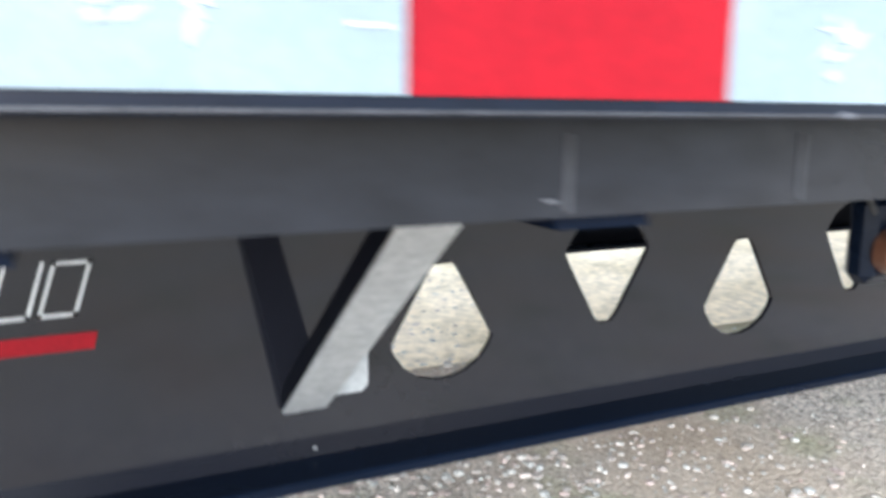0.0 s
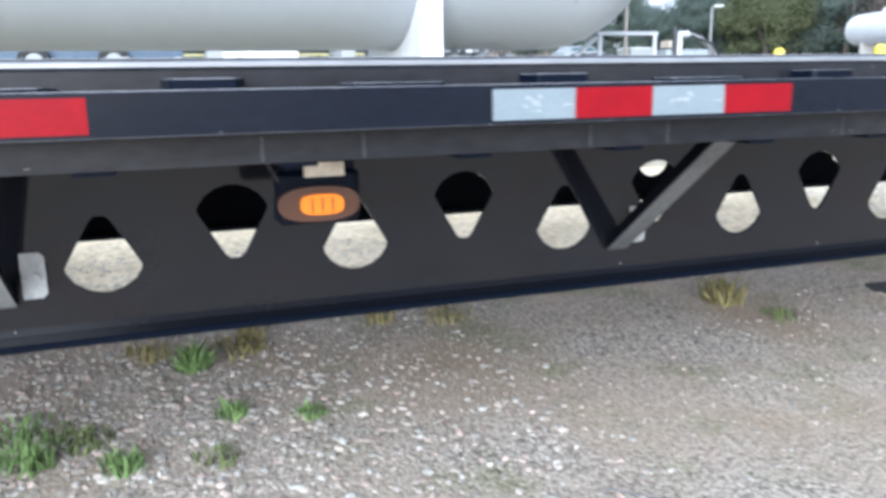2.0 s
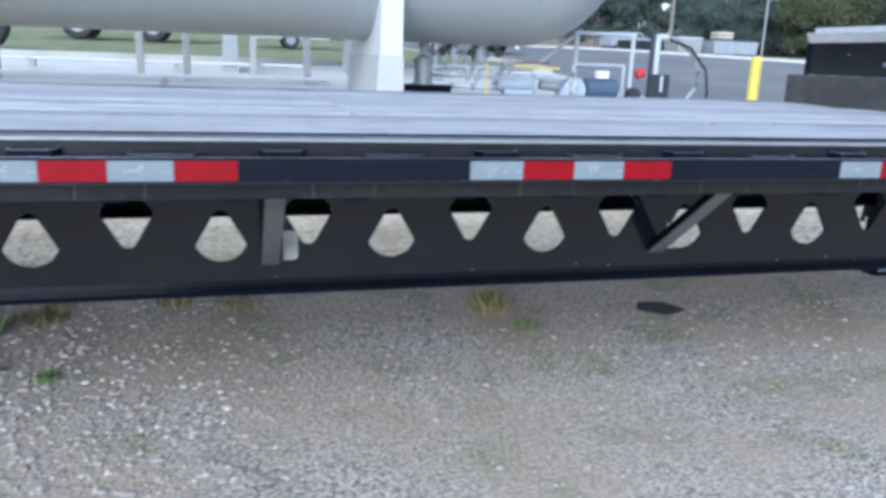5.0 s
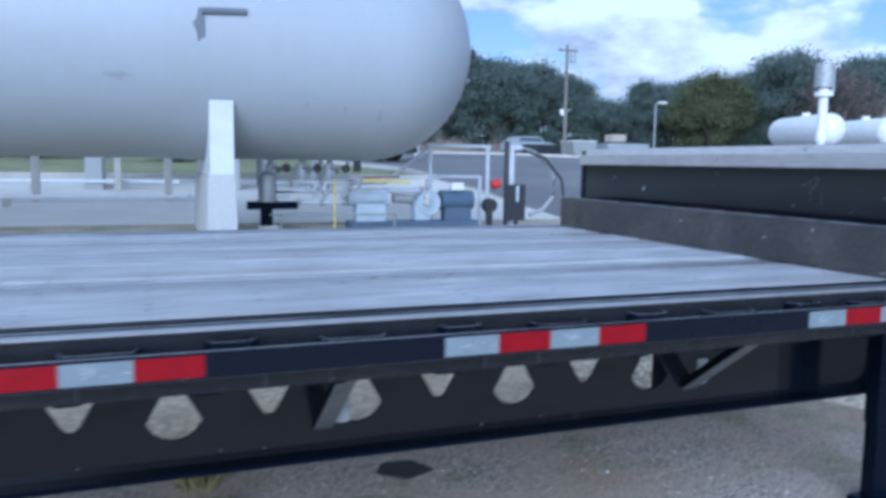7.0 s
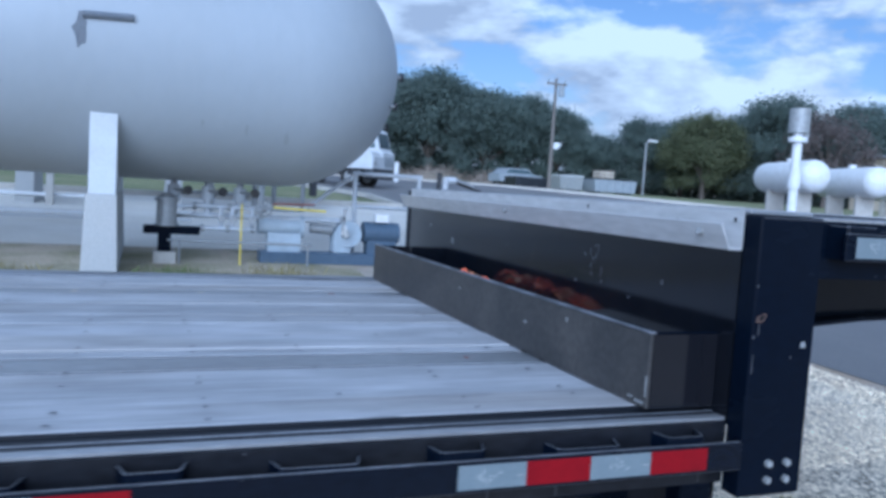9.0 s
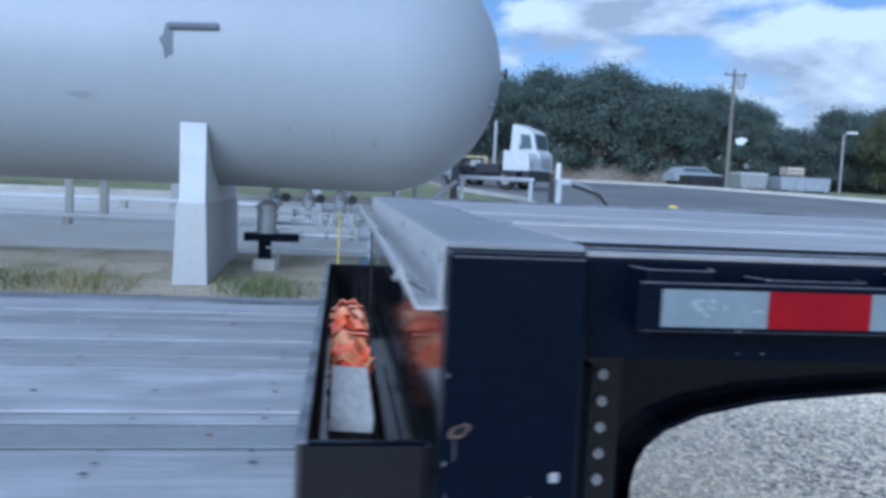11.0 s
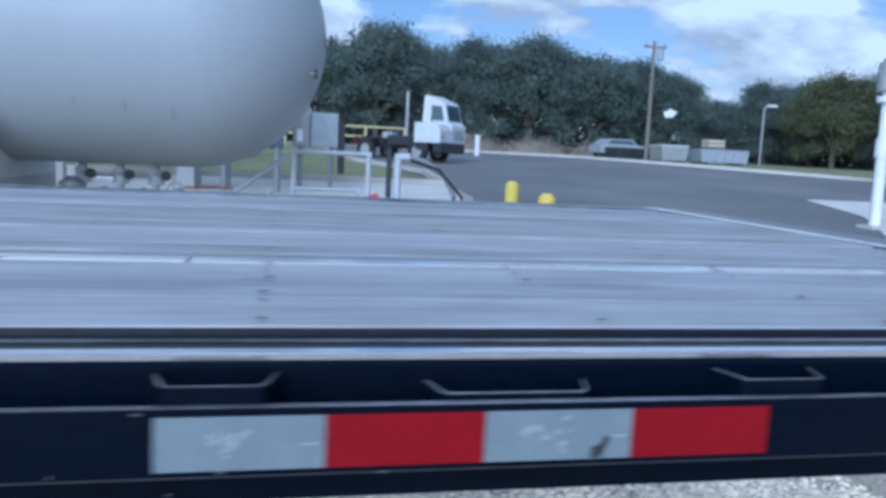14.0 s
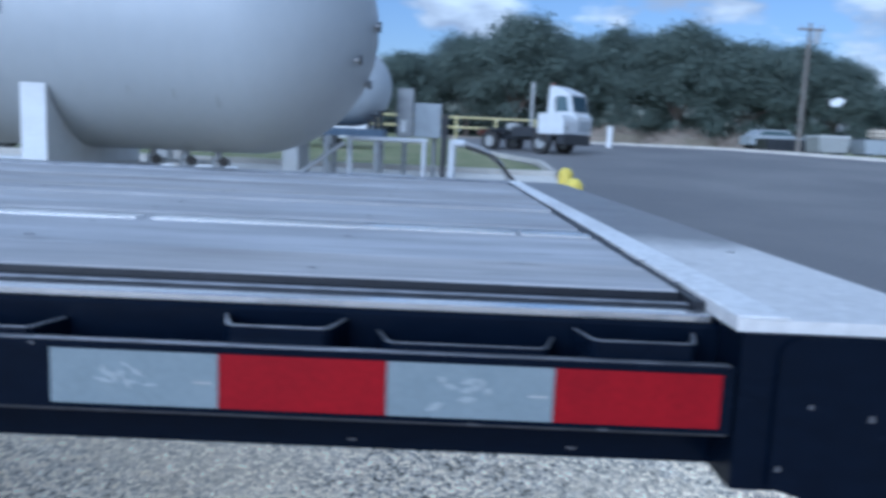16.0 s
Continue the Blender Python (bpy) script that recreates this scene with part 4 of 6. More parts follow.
# strap tray on the lower deck
tray = thing("strap_tray", "dusty black open steel tray across the front of the lower deck", "tray")
T0, T1, TY0, TY1, TZ = 4.756, 4.950, 0.115, 2.50, 1.272
boxpart("front_wall", (T0, T0 + 0.010, TY0, TY1, DECK_L + 0.001, TZ), M["tray"], tray, "", 0.002)
boxpart("end_wall", (T0 + 0.0105, T1, TY0, TY0 + 0.010, DECK_L + 0.001, TZ - 0.001), M["black"], tray)
boxpart("end_wall", (T0 + 0.0105, T1, TY1 - 0.010, TY1, DECK_L + 0.001, TZ - 0.001), M["black"], tray)
boxpart("bottom", (T0 + 0.0105, T1, TY0 + 0.0105, TY1 - 0.0105, DECK_L + 0.001, DECK_L + 0.010), M["black"], tray)
boxpart("rim", (T0 - 0.002, T0 + 0.016, TY0, TY1, TZ + 0.0005, TZ + 0.006), M["worn"], tray, "bright worn rim", 0.002)
for cy, cz, w_, h_ in ((0.125, 0.010, 0.035, 0.006), (0.17, 0.016, 0.02, 0.004), (0.118, 0.03, 0.004, 0.05), (0.75, 0.09, 0.012, 0.008), (1.3, 0.12, 0.02, 0.005), (0.5, 0.14, 0.006, 0.012)):
    boxpart("paint_chip", (T0 - 0.0008, T0 + 0.0004, cy, cy + w_, DECK_L + cz, DECK_L + cz + h_), M["galv"], tray)
boxpart("rim", (T0 + 0.0165, T1 - 0.004, TY0 - 0.002, TY0 + 0.012, TZ + 0.0005, TZ + 0.005), M["black_rail"], tray, "", 0.002)

strap_rng = random.Random(3)
for i in range(9):
    y, rise = 0.845 + 0.082 * i, 0.006 * min(i, 4)
    st = thing("ratchet_strap", "crumpled bundle of bright orange webbing strap in the tray", "strap", "straps in the tray")
    for j in range(8):
        bm = bmesh.new()
        top = DECK_L + 0.030 if j == 0 else 1.105 + 0.0155 * j + rise + strap_rng.uniform(-0.006, 0.006)
        y0 = y + strap_rng.uniform(-0.022, 0.022)
        xa, xb = 4.790 + strap_rng.uniform(0, 0.016), 4.900 - strap_rng.uniform(0, 0.016)
        folds, phase = strap_rng.uniform(1.0, 2.4), strap_rng.uniform(0, math.tau)
        pts = []
        for k in range(11):
            u = k / 10
            pts.append((xa + (xb - xa) * u, top + 0.016 * math.sin(math.pi * u) + 0.007 * math.sin(folds * math.tau * u + phase)))
        lower = [(px, pz - 0.004) for px, pz in pts[::-1]]
        wide = strap_rng.uniform(0.045, 0.075)
        prism(bm, pts + lower, "y", y0, y0 + wide)
        turn = Matrix.Rotation(strap_rng.uniform(-0.3, 0.3), 3, "Z") @ Matrix.Rotation(strap_rng.uniform(-0.35, 0.35) if j else 0.0, 3, "X")
        bmesh.ops.rotate(bm, cent=((xa + xb) / 2, y0 + wide / 2, top), matrix=turn, verts=bm.verts)
        part("webbing", bm, M["orange_pale"] if strap_rng.random() < 0.35 else M["orange"], st)
boxpart("divider", (4.912, 4.917, TY0 + 0.011, TY1 - 0.011, DECK_L + 0.0105, 1.135), M["tray"], tray, "thin dusty divider plate", 0.001)
wedge = thing("timber_block", "pale grey timber block lying in the tray", "timber")
bm = bmesh.new()
prism(bm, [(4.800, 1.190), (4.880, 1.186), (4.882, 1.214), (4.802, 1.218)], "y", 0.43, 0.82)
part("block", bm, M["bare_wood"], wedge)
bm = bmesh.new()
prism(bm, [(4.800, DECK_L + 0.0105), (4.880, DECK_L + 0.0105), (4.880, 1.185), (4.800, 1.189)], "y", 0.46, 0.80)
part("lower_block", bm, M["tray"], wedge)
# chips and scratches on the step's wall, and bolts along it
for cy, cz, s_ in ((0.35, 1.36, 0.008), (0.75, 1.40, 0.006), (0.80, 1.31, 0.007), (1.3, 1.44, 0.008), (1.33, 1.38, 0.006), (1.9, 1.34, 0.014), (0.5, 1.30, 0.005), (2.2, 1.40, 0.008)):
    boxpart("paint_chip", (4.9518, 4.9532, cy, cy + s_, cz, cz + s_ * 1.6), M["galv"] if cy > 1.8 else M["seam_pale"], trailer)
mark_rng = random.Random(14)
for i in range(12):
    cy, cz, a_ = 0.69 + mark_rng.gauss(0, 0.025), 1.37 + mark_rng.gauss(0, 0.035), mark_rng.uniform(0.002, 0.004)
    boxpart("scratch", (4.9520, 4.9532, cy, cy + a_, cz, cz + mark_rng.uniform(0.006, 0.025)), M["seam_pale"], trailer)
# nicks along the rub rails and side rails
for i in range(46):
    up = i % 2
    x = mark_rng.uniform(5.3, 7.9) if up else mark_rng.uniform(-0.6, 4.8)
    zt = ZU if up else ZL
    z, y_ = mark_rng.choice(((zt + 0.053, 0.0), (zt - 0.006, 0.0), (zt - 0.003, 0.0), (zt - 0.05, 0.062), ((DECK_U if up else DECK_L) - 0.03, 0.062)))
    if any(s0 - 0.01 < x < s0 + 0.62 and z > zt for s0 in (-0.6096, 0.608, 1.826, 3.026, 4.240, 5.237, 6.250, 7.333)):
        z = zt - 0.007
    w_ = mark_rng.uniform(0.002, 0.009)
    boxpart("paint_nick", (x, x + w_, y_ - 0.0008, y_ + 0.0004, z, z + mark_rng.uniform(0.0012, 0.003)), M["seam_pale"], trailer)

# deck planks
plank_rng = random.Random(7)


def planks(x0, x1, deck, edges_y, cuts, tracks=(), open_joints=()):
    for i, (a, b) in enumerate(zip(edges_y, edges_y[1:])):
        steel = i in tracks
        edges = [x0 + (plank_rng.uniform(-0.004, 0.012) if x0 > 5 else 0)] + ([] if steel else sorted(c + plank_rng.uniform(-0.004, 0.004) for c in cuts)) + [x1]
        gaps = [0.0085 if e in open_joints else 0.0030 for e in (a, b)]
        if i:
            boxpart("joint_filler", (x0 + 0.004, x1 - 0.004, a - gaps[0], a + gaps[0], deck - 0.033, deck - (0.0065 if a in open_joints else 0.004)),
                    M["groove"] if a in open_joints else M["joint"], trailer, "dark dirt-filled joint")
        for xa, xb in zip(edges, edges[1:]):
            bm = bmesh.new()
            d = -0.004 if steel else plank_rng.uniform(-0.003, 0.003) if i else 0.0
            box(bm, xa + 0.0015, xb - 0.0015, a + gaps[0], b - gaps[1], deck - 0.034, deck + d, 0.003)
            part("steel_track" if steel else "deck_plank", bm, M["track"] if steel else M["deck"], trailer, "grey steel tie-down track" if steel else "")


planks(BACK, 4.945, DECK_L, (0.157, 0.317, 0.622, 0.777, 0.858, 1.06, 1.27, 1.43, 1.66, 1.90, 2.06, 2.20, 2.43), (-3.2, 1.63), (2, 9), (0.622, 0.858))
# black strips added to darken the near face of the edge planks
for xa, xb, ya, d in ((BACK, 4.945, 0.1525, DECK_L), (5.155, 7.94, 0.1385, DECK_U)):
    boxpart("edge_seal", (xa, xb, ya, ya + 0.0042, d - 0.0088, d - 0.0012), M["groove"], trailer, "added black strip that darkens the near face of the planks")
boxpart("plank_bearer", (5.1425, 5.20, 0.16, 2.43, DECK_U - 0.03, DECK_U - 0.0075), M["groove"], trailer)
planks(5.152, 7.945, DECK_U, (0.143, 0.318, 0.61, 0.685, 0.765, 0.89, 1.13, 1.30, 1.52, 1.645, 1.80, 2.02, 2.26, 2.43), (), (3,), (0.765, 1.13, 1.645, 2.26))
for i in range(16):
    x, y = plank_rng.uniform(0.5, 4.6), plank_rng.choice((0.69, 0.70, 1.98))
    boxpart("rust_spot", (x, x + plank_rng.uniform(0.01, 0.03), y, y + plank_rng.uniform(0.008, 0.02), DECK_L - 0.004, DECK_L - 0.0028), plank_rng.choice((M["rust"], M["cream"])), trailer)
for i in range(11):
    x = 5.825 + 0.009 * i + plank_rng.uniform(-0.005, 0.005)
    z = DECK_U - 0.03 - plank_rng.uniform(0, 0.02)
    boxpart("scratch", (x, x + 0.0012, 0.0608, 0.0622, z - plank_rng.uniform(0.02, 0.06), z), M["seam_pale"], trailer)
tubepart("hose_end", [(5.455, 2.24, 0.475), (5.47, 2.38, 0.455), (5.475, 2.40, 0.41), (5.455, 2.40, 0.29)], 0.016, M["rubber"], trailer, "black dangling hose end")
bm = bmesh.new()
prism(bm, [(6.664, 1.4775), (6.675, 1.4775), (6.679, 1.486), (6.685, 1.499), (6.680, 1.500), (6.674, 1.491), (6.665, 1.488)], "y", -0.0020, -0.0011)
part("tape_tear", bm, M["scuff"], trailer, "dark tear in the tape")
for xa, xb, d in ((BACK, 4.945, DECK_L), (5.145, 7.972, DECK_U)):
    boxpart("far_deck_edge", (xa, xb, 2.433, 2.585, d - 0.02, d + 0.004), M["worn"], trailer, "far deck edge flange", 0.002)
v, f = [], []
for x0, step, count, d, rows, chance in ((4.65, -0.2915, 38, DECK_L, (0.19, 0.27, 0.337, 0.466, 0.52, 0.59, 0.80, 0.87, 1.03, 1.10, 1.24, 1.30, 1.39, 1.47, 1.60, 1.70, 1.86, 2.10, 2.17, 2.25, 2.38), 0.72),
                                      (5.53, 0.4025, 7, DECK_U, (0.165, 0.272, 0.335, 0.46, 0.53, 0.60, 0.80, 0.93, 1.08, 1.18, 1.26, 1.34, 1.48, 1.60, 1.70, 1.85, 2.0, 2.1, 2.2, 2.35), 0.6)):
    for k in range(count):
        for y in rows:
            if plank_rng.random() < chance:
                cx, cy, r = x0 + step * k + plank_rng.uniform(-0.005, 0.005), y + plank_rng.uniform(-0.006, 0.006), plank_rng.uniform(0.0038, 0.0065)
                b0 = len(v)
                v += [(cx + r * 1.5 * math.cos(q * math.tau / 6), cy + r * math.sin(q * math.tau / 6), d + 0.0042) for q in range(6)]
                f.append(tuple(range(b0, b0 + 6)))
ob = raw("deck_screws", v, f, M["scuff"])
ob.parent = trailer
tagged(ob, "dark screw heads in the deck", "", "", "stuff")

for xa, xb in ((5.17, 6.20), (6.21, 7.165), (7.19, 7.81), (7.82, 7.938)):
    boxpart("wear_strip", (xa, xb, 0.628, 0.672, DECK_U - 0.0038, DECK_U + 0.0008), M["bare"], trailer, "shiny bare steel strip let into the deck")


# ---- storage tanks ----
def storage_tank(name, label, x_left, x_right, yc, zc, r, saddles):
    """A lying cylinder with round heads on concrete and steel saddles."""
    t = thing(name, label, "tank", "storage tanks", at=(0, 0, 0))
    bm = bmesh.new()
    seg, prof = 72, []
    for k in range(13):
        u = math.pi / 2 * k / 12
        prof.append((x_left - r * math.cos(u), r * math.sin(u)))
    for x in np.linspace(x_left, x_right, 9)[1:-1]:
        prof.append((float(x), r))
    for k in range(12, -1, -1):
        u = math.pi / 2 * k / 12
        prof.append((x_right + r * math.cos(u), r * math.sin(u)))
    rings = []
    for x, q in prof:
        if q < 1e-6:
            rings.append([bm.verts.new((x, yc, zc))])
        else:
            rings.append([bm.verts.new((x, yc + q * math.cos(a * math.tau / seg), zc + q * math.sin(a * math.tau / seg))) for a in range(seg)])
    for a, b in zip(rings, rings[1:]):
        for k in range(seg):
            j = (k + 1) % seg
            vs = [a[k % len(a)], a[j % len(a)], b[j % len(b)], b[k % len(b)]]
            bm.faces.new(list(dict.fromkeys(vs)))
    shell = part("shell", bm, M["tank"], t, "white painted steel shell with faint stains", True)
    for sx in saddles:
        g = gz(yc - r)
        bm = bmesh.new()
        prism(bm, [(sx - 0.215, g - 0.25), (sx + 0.185, g - 0.25), (sx + 0.15, zc - r - 0.19), (sx - 0.165, zc - r - 0.19)], "y", yc - 0.852 * r, yc + 0.852 * r)
        part("foundation", bm, M["conc"] if name != "storage_tank" else M["saddle_conc"], t, "pale painted concrete foundation")
        bm = bmesh.new()
        top = []
        for k in range(13):
            yy = (-0.843 + 1.686 * k / 12) * r
            top.append((yc + yy, min(zc - math.sqrt(max((r + 0.012) ** 2 - yy * yy, 0.01)), zc - 0.524 * r)))
        prism(bm, [(yc - 0.843 * r, zc - r - 0.188)] + top + [(yc + 0.843 * r, zc - r - 0.188)], "x", sx - 0.14, sx + 0.14)
        part("saddle", bm, M["saddle_white"], t, "white steel saddle")
    return t, shell


M["saddle_white"] = mat("dulled_white_paint", (0.60, 0.62, 0.64), 0.5, 0, (0.48, 0.48, 0.48), 0.5, 3, 40, 0.06, 0.04)
M["saddle_conc"] = mat("painted_concrete", (0.46, 0.465, 0.46), 0.75, 0, (0.46, 0.45, 0.42), 0.5, 2, 40, 0.1, 0.15)
tank, shell = storage_tank("storage_tank", "long white cylindrical gas storage tank on concrete saddles", -11.0, 5.25, 9.28, 3.053, 1.566, (3.17, -9.0))
tank2, shell2 = storage_tank("storage_tank", "smaller white round-ended gas tank behind the first, on a platform", 0.6, 5.50, 18.0, 2.94, 0.92, (1.2, 4.2))


def on_shell(x, ang, r=1.566, yc=9.28, zc=3.053, lift=0.004):
    return Vector((x, yc - (r + lift) * math.cos(ang), zc + (r + lift) * math.sin(ang)))


def stain(x, ang, w, h, seed, parent=shell, name="stain", material=None):
    """An uneven blot lying on the shell."""
    rg = random.Random(seed)
    bm = bmesh.new()
    c = bm.verts.new(on_shell(x, ang))
    ring = []
    for k in range(14):
        u = k * math.tau / 14
        q = rg.uniform(0.55, 1.1)
        ring.append(bm.verts.new(on_shell(x + w * q * math.cos(u), ang + h * q * math.sin(u) / 1.566)))
    for k in range(14):
        bm.faces.new((c, ring[k], ring[(k + 1) % 14]))
    return part(name, bm, material or M["mould"], parent)


# hook-shaped lug and stains on the tank's flank
stain(2.93, -0.015, 0.085, 0.20, 3, name="dark_patch", material=M["lug"])
bm = bmesh.new()
tube(bm, [on_shell(2.95 + 0.1 * k, 0.075 + 0.003 * k, lift=0.012) for k in range(6)], 0.04, 8)
part("lifting_lug", bm, M["lug"], shell, "grey lug on the tank's flank")
for i, (x, a, w, h) in enumerate(((2.03, -0.42, .16, .05), (4.70, -0.63, .02, .10), (5.17, -0.67, .03, .12), (4.2, -0.60, .015, .07))):
    stain(x, a, w, h, 20 + i)

for i, d in enumerate((Vector((0.526, -1.298, -0.642)), Vector((0.758, -1.133, -0.72)))):
    rgs, n = random.Random(60 + i), d.normalized()
    u, w = n.orthogonal().normalized(), n.cross(n.orthogonal()).normalized()
    bm = bmesh.new()
    c0 = Vector((5.25, 9.28, 3.053))
    ring = [bm.verts.new(c0 + (n + (u * math.cos(k * math.tau / 12) + w * math.sin(k * math.tau / 12)) * 0.05 * rgs.uniform(0.5, 1.0)).normalized() * 1.547) for k in range(12)]
    mid = bm.verts.new(c0 + n * 1.5475)
    for k in range(12):
        bm.faces.new((mid, ring[k], ring[(k + 1) % 12]))
    part("stain", bm, M["mould"], shell)

# flange, gauge and pipe stubs on the round head
head = thing("tank_gauge", "small dark gauge and valve on the round tank head", "gauge", at=(0, 0, 0))
for y, z, s in ((9.0, 3.08, 0.035), (8.62, 2.64, 0.03), (9.2, 2.4, 0.03)):
    xx = 5.25 + math.sqrt(max(1.566 ** 2 - (z - 3.053) ** 2 - (y - 9.28) ** 2, 0))
    rodpart("stub", (xx - 0.06, y, z), (xx + 0.05, y, z), s, M["steel"], head)
    rodpart("dial", (xx + 0.05, y, z), (xx + 0.08, y, z), s * 1.9, M["darkveh"], head)

# ---- pipework, pump and guards beside the tank ----
pipes = thing("valve_manifold", "white pipe manifold with valves under the tank", "pipework", at=(-0.06, 0.1, 0.03))
g9 = gz(9.0)
for x in (4.02, 4.45, 4.86):
    rodpart("drop_pipe", (x, 9.28, 1.50), (x, 9.28, 1.02), 0.045, M["pipe"], pipes)
    rodpart("valve_body", (x, 9.28, 1.40), (x, 9.28, 1.26), 0.085, M["pipe"], pipes)
    rodpart("valve_flange", (x, 9.28, 1.255), (x, 9.28, 1.225), 0.10, M["pipe"], pipes, "", 14)
    rodpart("hand_wheel", (x + 0.16, 8.96, 1.345), (x + 0.16, 8.92, 1.345), 0.06, M["rubber"], pipes, "black hand wheel", 14)
    rodpart("valve_stem", (x, 9.2, 1.345), (x + 0.16, 8.94, 1.345), 0.018, M["steel"], pipes)
for y, z, xa, xb, r in ((9.28, 1.02, 4.0, 6.3, 0.04), (9.20, 1.14, 4.25, 5.2, 0.03), (9.32, 1.32, 4.1, 5.0, 0.025), (9.10, 0.86, 4.35, 5.05, 0.028)):
    rodpart("header_pipe", (xa, y, z), (xb, y, z), r, M["pipe"], pipes)
    for x in (xa + 0.03, (xa + xb) / 2, xb - 0.03):
        rodpart("pipe_union", (x - 0.025, y, z), (x + 0.025, y, z), r + 0.018, M["steel"], pipes, "", 12)
for x in (4.62, 4.76, 5.02):
    rodpart("tee_pipe", (x, 9.15, 0.86), (x, 9.15, 1.14), 0.026, M["pipe"], pipes)
    rodpart("gauge", (x, 9.06, 1.0), (x, 9.03, 1.0), 0.045, M["steel"], pipes, "round gauge", 14)
rodpart("lower_pipe", (3.95, 8.95, 0.70), (5.79, 8.95, 0.69), 0.016, M["steel"], pipes)
for x in (4.1, 5.75):
    rodpart("pipe_foot", (x, 8.95, g9 - 0.08), (x, 8.95, 0.69), 0.014, M["steel"], pipes)
rodpart("yellow_pipe", (5.25, 8.85, 1.18), (5.95, 8.85, 1.16), 0.017, M["yellow"], pipes)
rodpart("red_pipe", (5.25, 8.88, 1.225), (5.80, 8.88, 1.24), 0.014, M["rust"], pipes)
rodpart("yellow_stand", (4.86, 8.95, g9 - 0.06), (4.86, 8.95, 1.2), 0.013, M["yellow"], pipes)
bm = bmesh.new()
wx, wz, wr = 5.14, 1.16, 0.105
for k in range(20):
    u0, u1 = k * math.tau / 20, (k + 1) * math.tau / 20
    rod(bm, (wx + wr * math.cos(u0), 8.92, wz + wr * math.sin(u0)), (wx + wr * math.cos(u1), 8.92, wz + wr * math.sin(u1)), 0.012, 5)
for k in range(3):
    u = k * math.pi / 3
    rod(bm, (wx + wr * math.cos(u), 8.92, wz + wr * math.sin(u)), (wx - wr * math.cos(u), 8.92, wz - wr * math.sin(u)), 0.009, 5)
part("spoked_wheel", bm, M["steel"], pipes, "spoked valve wheel", True)
rodpart("wheel_stem", (wx, 8.92, wz), (wx, 9.2, wz), 0.02, M["steel"], pipes)

stand = thing("pipe_stand", "low dark steel pipe support on a concrete pad", "stand")
boxpart("beam", (3.60, 4.29, 9.12, 9.28, 0.80, 0.905), M["black_rail"], stand)
boxpart("upright", (3.78, 3.94, 9.13, 9.27, 0.575, 0.7995), M["black_rail"], stand)
boxpart("footing", (3.73, 4.00, 9.05, 9.35, gz(9.2) - 0.1, 0.5745), M["conc"], stand)
vessel = thing("filter_vessel", "dull grey upright filter pot with flanges on the pipe support", "vessel", at=(3.88, 9.20, 0.9055))
bm = bmesh.new()
rod(bm, (0, 0, 0.025), (0, 0, 0.36), 0.125, 20)
rod(bm, (0, 0, 0.36), (0, 0, 0.42), 0.125, 20, 0.05)
part("shell", bm, M["steel"], vessel, "", True)
for z in (0.0, 0.32):
    rodpart("flange", (0, 0, z), (0, 0, z + 0.025), 0.155, M["steel"], vessel, "grey bolted flange", 20)
for k in range(3):
    rodpart("nozzle", (0.11, -0.02, 0.08 + 0.09 * k), (0.30, -0.04, 0.08 + 0.09 * k), 0.022, M["pipe"], vessel)

pump = thing("pump_skid", "pale blue pump and motor on a dark skid", "pump", at=(-0.06, 0.33, 0.03))
gp = gz(9.1)
boxpart("skid", (5.15, 7.2, 8.95, 9.30, gp - 0.02, gp + 0.14), M["navy"], pump, "", 0.01)
bm = bmesh.new()
rod(bm, (5.12, 9.1, gp + 0.50), (5.70, 9.1, gp + 0.50), 0.13, 18, 0.11)
rod(bm, (5.69, 9.1, gp + 0.49), (5.74, 9.1, gp + 0.49), 0.155, 18)
part("motor", bm, M["bluepaint"], pump, "pale blue motor", True)
bm = bmesh.new()
rod(bm, (6.36, 8.95, gp + 0.42), (6.36, 9.28, gp + 0.42), 0.16, 18)
rod(bm, (6.36, 8.93, gp + 0.42), (6.36, 8.955, gp + 0.42), 0.185, 18)
box(bm, 6.16, 6.42, 8.98, 9.25, gp + 0.14, gp + 0.44, 0.02)
part("pump_body", bm, M["bluepaint"], pump, "", True)
rodpart("coupling", (5.84, 9.1, gp + 0.48), (6.15, 9.1, gp + 0.46), 0.07, M["steel"], pump)
bm = bmesh.new()
rod(bm, (6.60, 9.1, gp + 0.45), (7.12, 9.1, gp + 0.45), 0.15, 18)
part("second_motor", bm, M["navy"], pump, "darker blue motor", True)
for k in range(5):
    rodpart("cooling_fin", (6.66 + 0.09 * k, 9.1, gp + 0.45), (6.675 + 0.09 * k, 9.1, gp + 0.45), 0.157, M["navy"], pump, "", 18)
boxpart("motor_foot", (6.65, 7.08, 9.0, 9.2, gp + 0.14, gp + 0.34), M["navy"], pump)
boxpart("motor_foot", (5.25, 5.70, 9.0, 9.2, gp + 0.14, gp + 0.40), M["bluepaint"], pump)
tubepart("suction_pipe", [(6.28, 8.94, gp + 0.42), (6.28, 8.80, gp + 0.42), (6.24, 8.74, gp + 0.50), (6.24, 8.74, gp + 0.78)], 0.045, M["white"], pump, "white riser pipe")
boxpart("junction_box", (6.75, 6.95, 8.98, 9.10, gp + 0.60, gp + 0.72), M["white"], pump, "", 0.01)

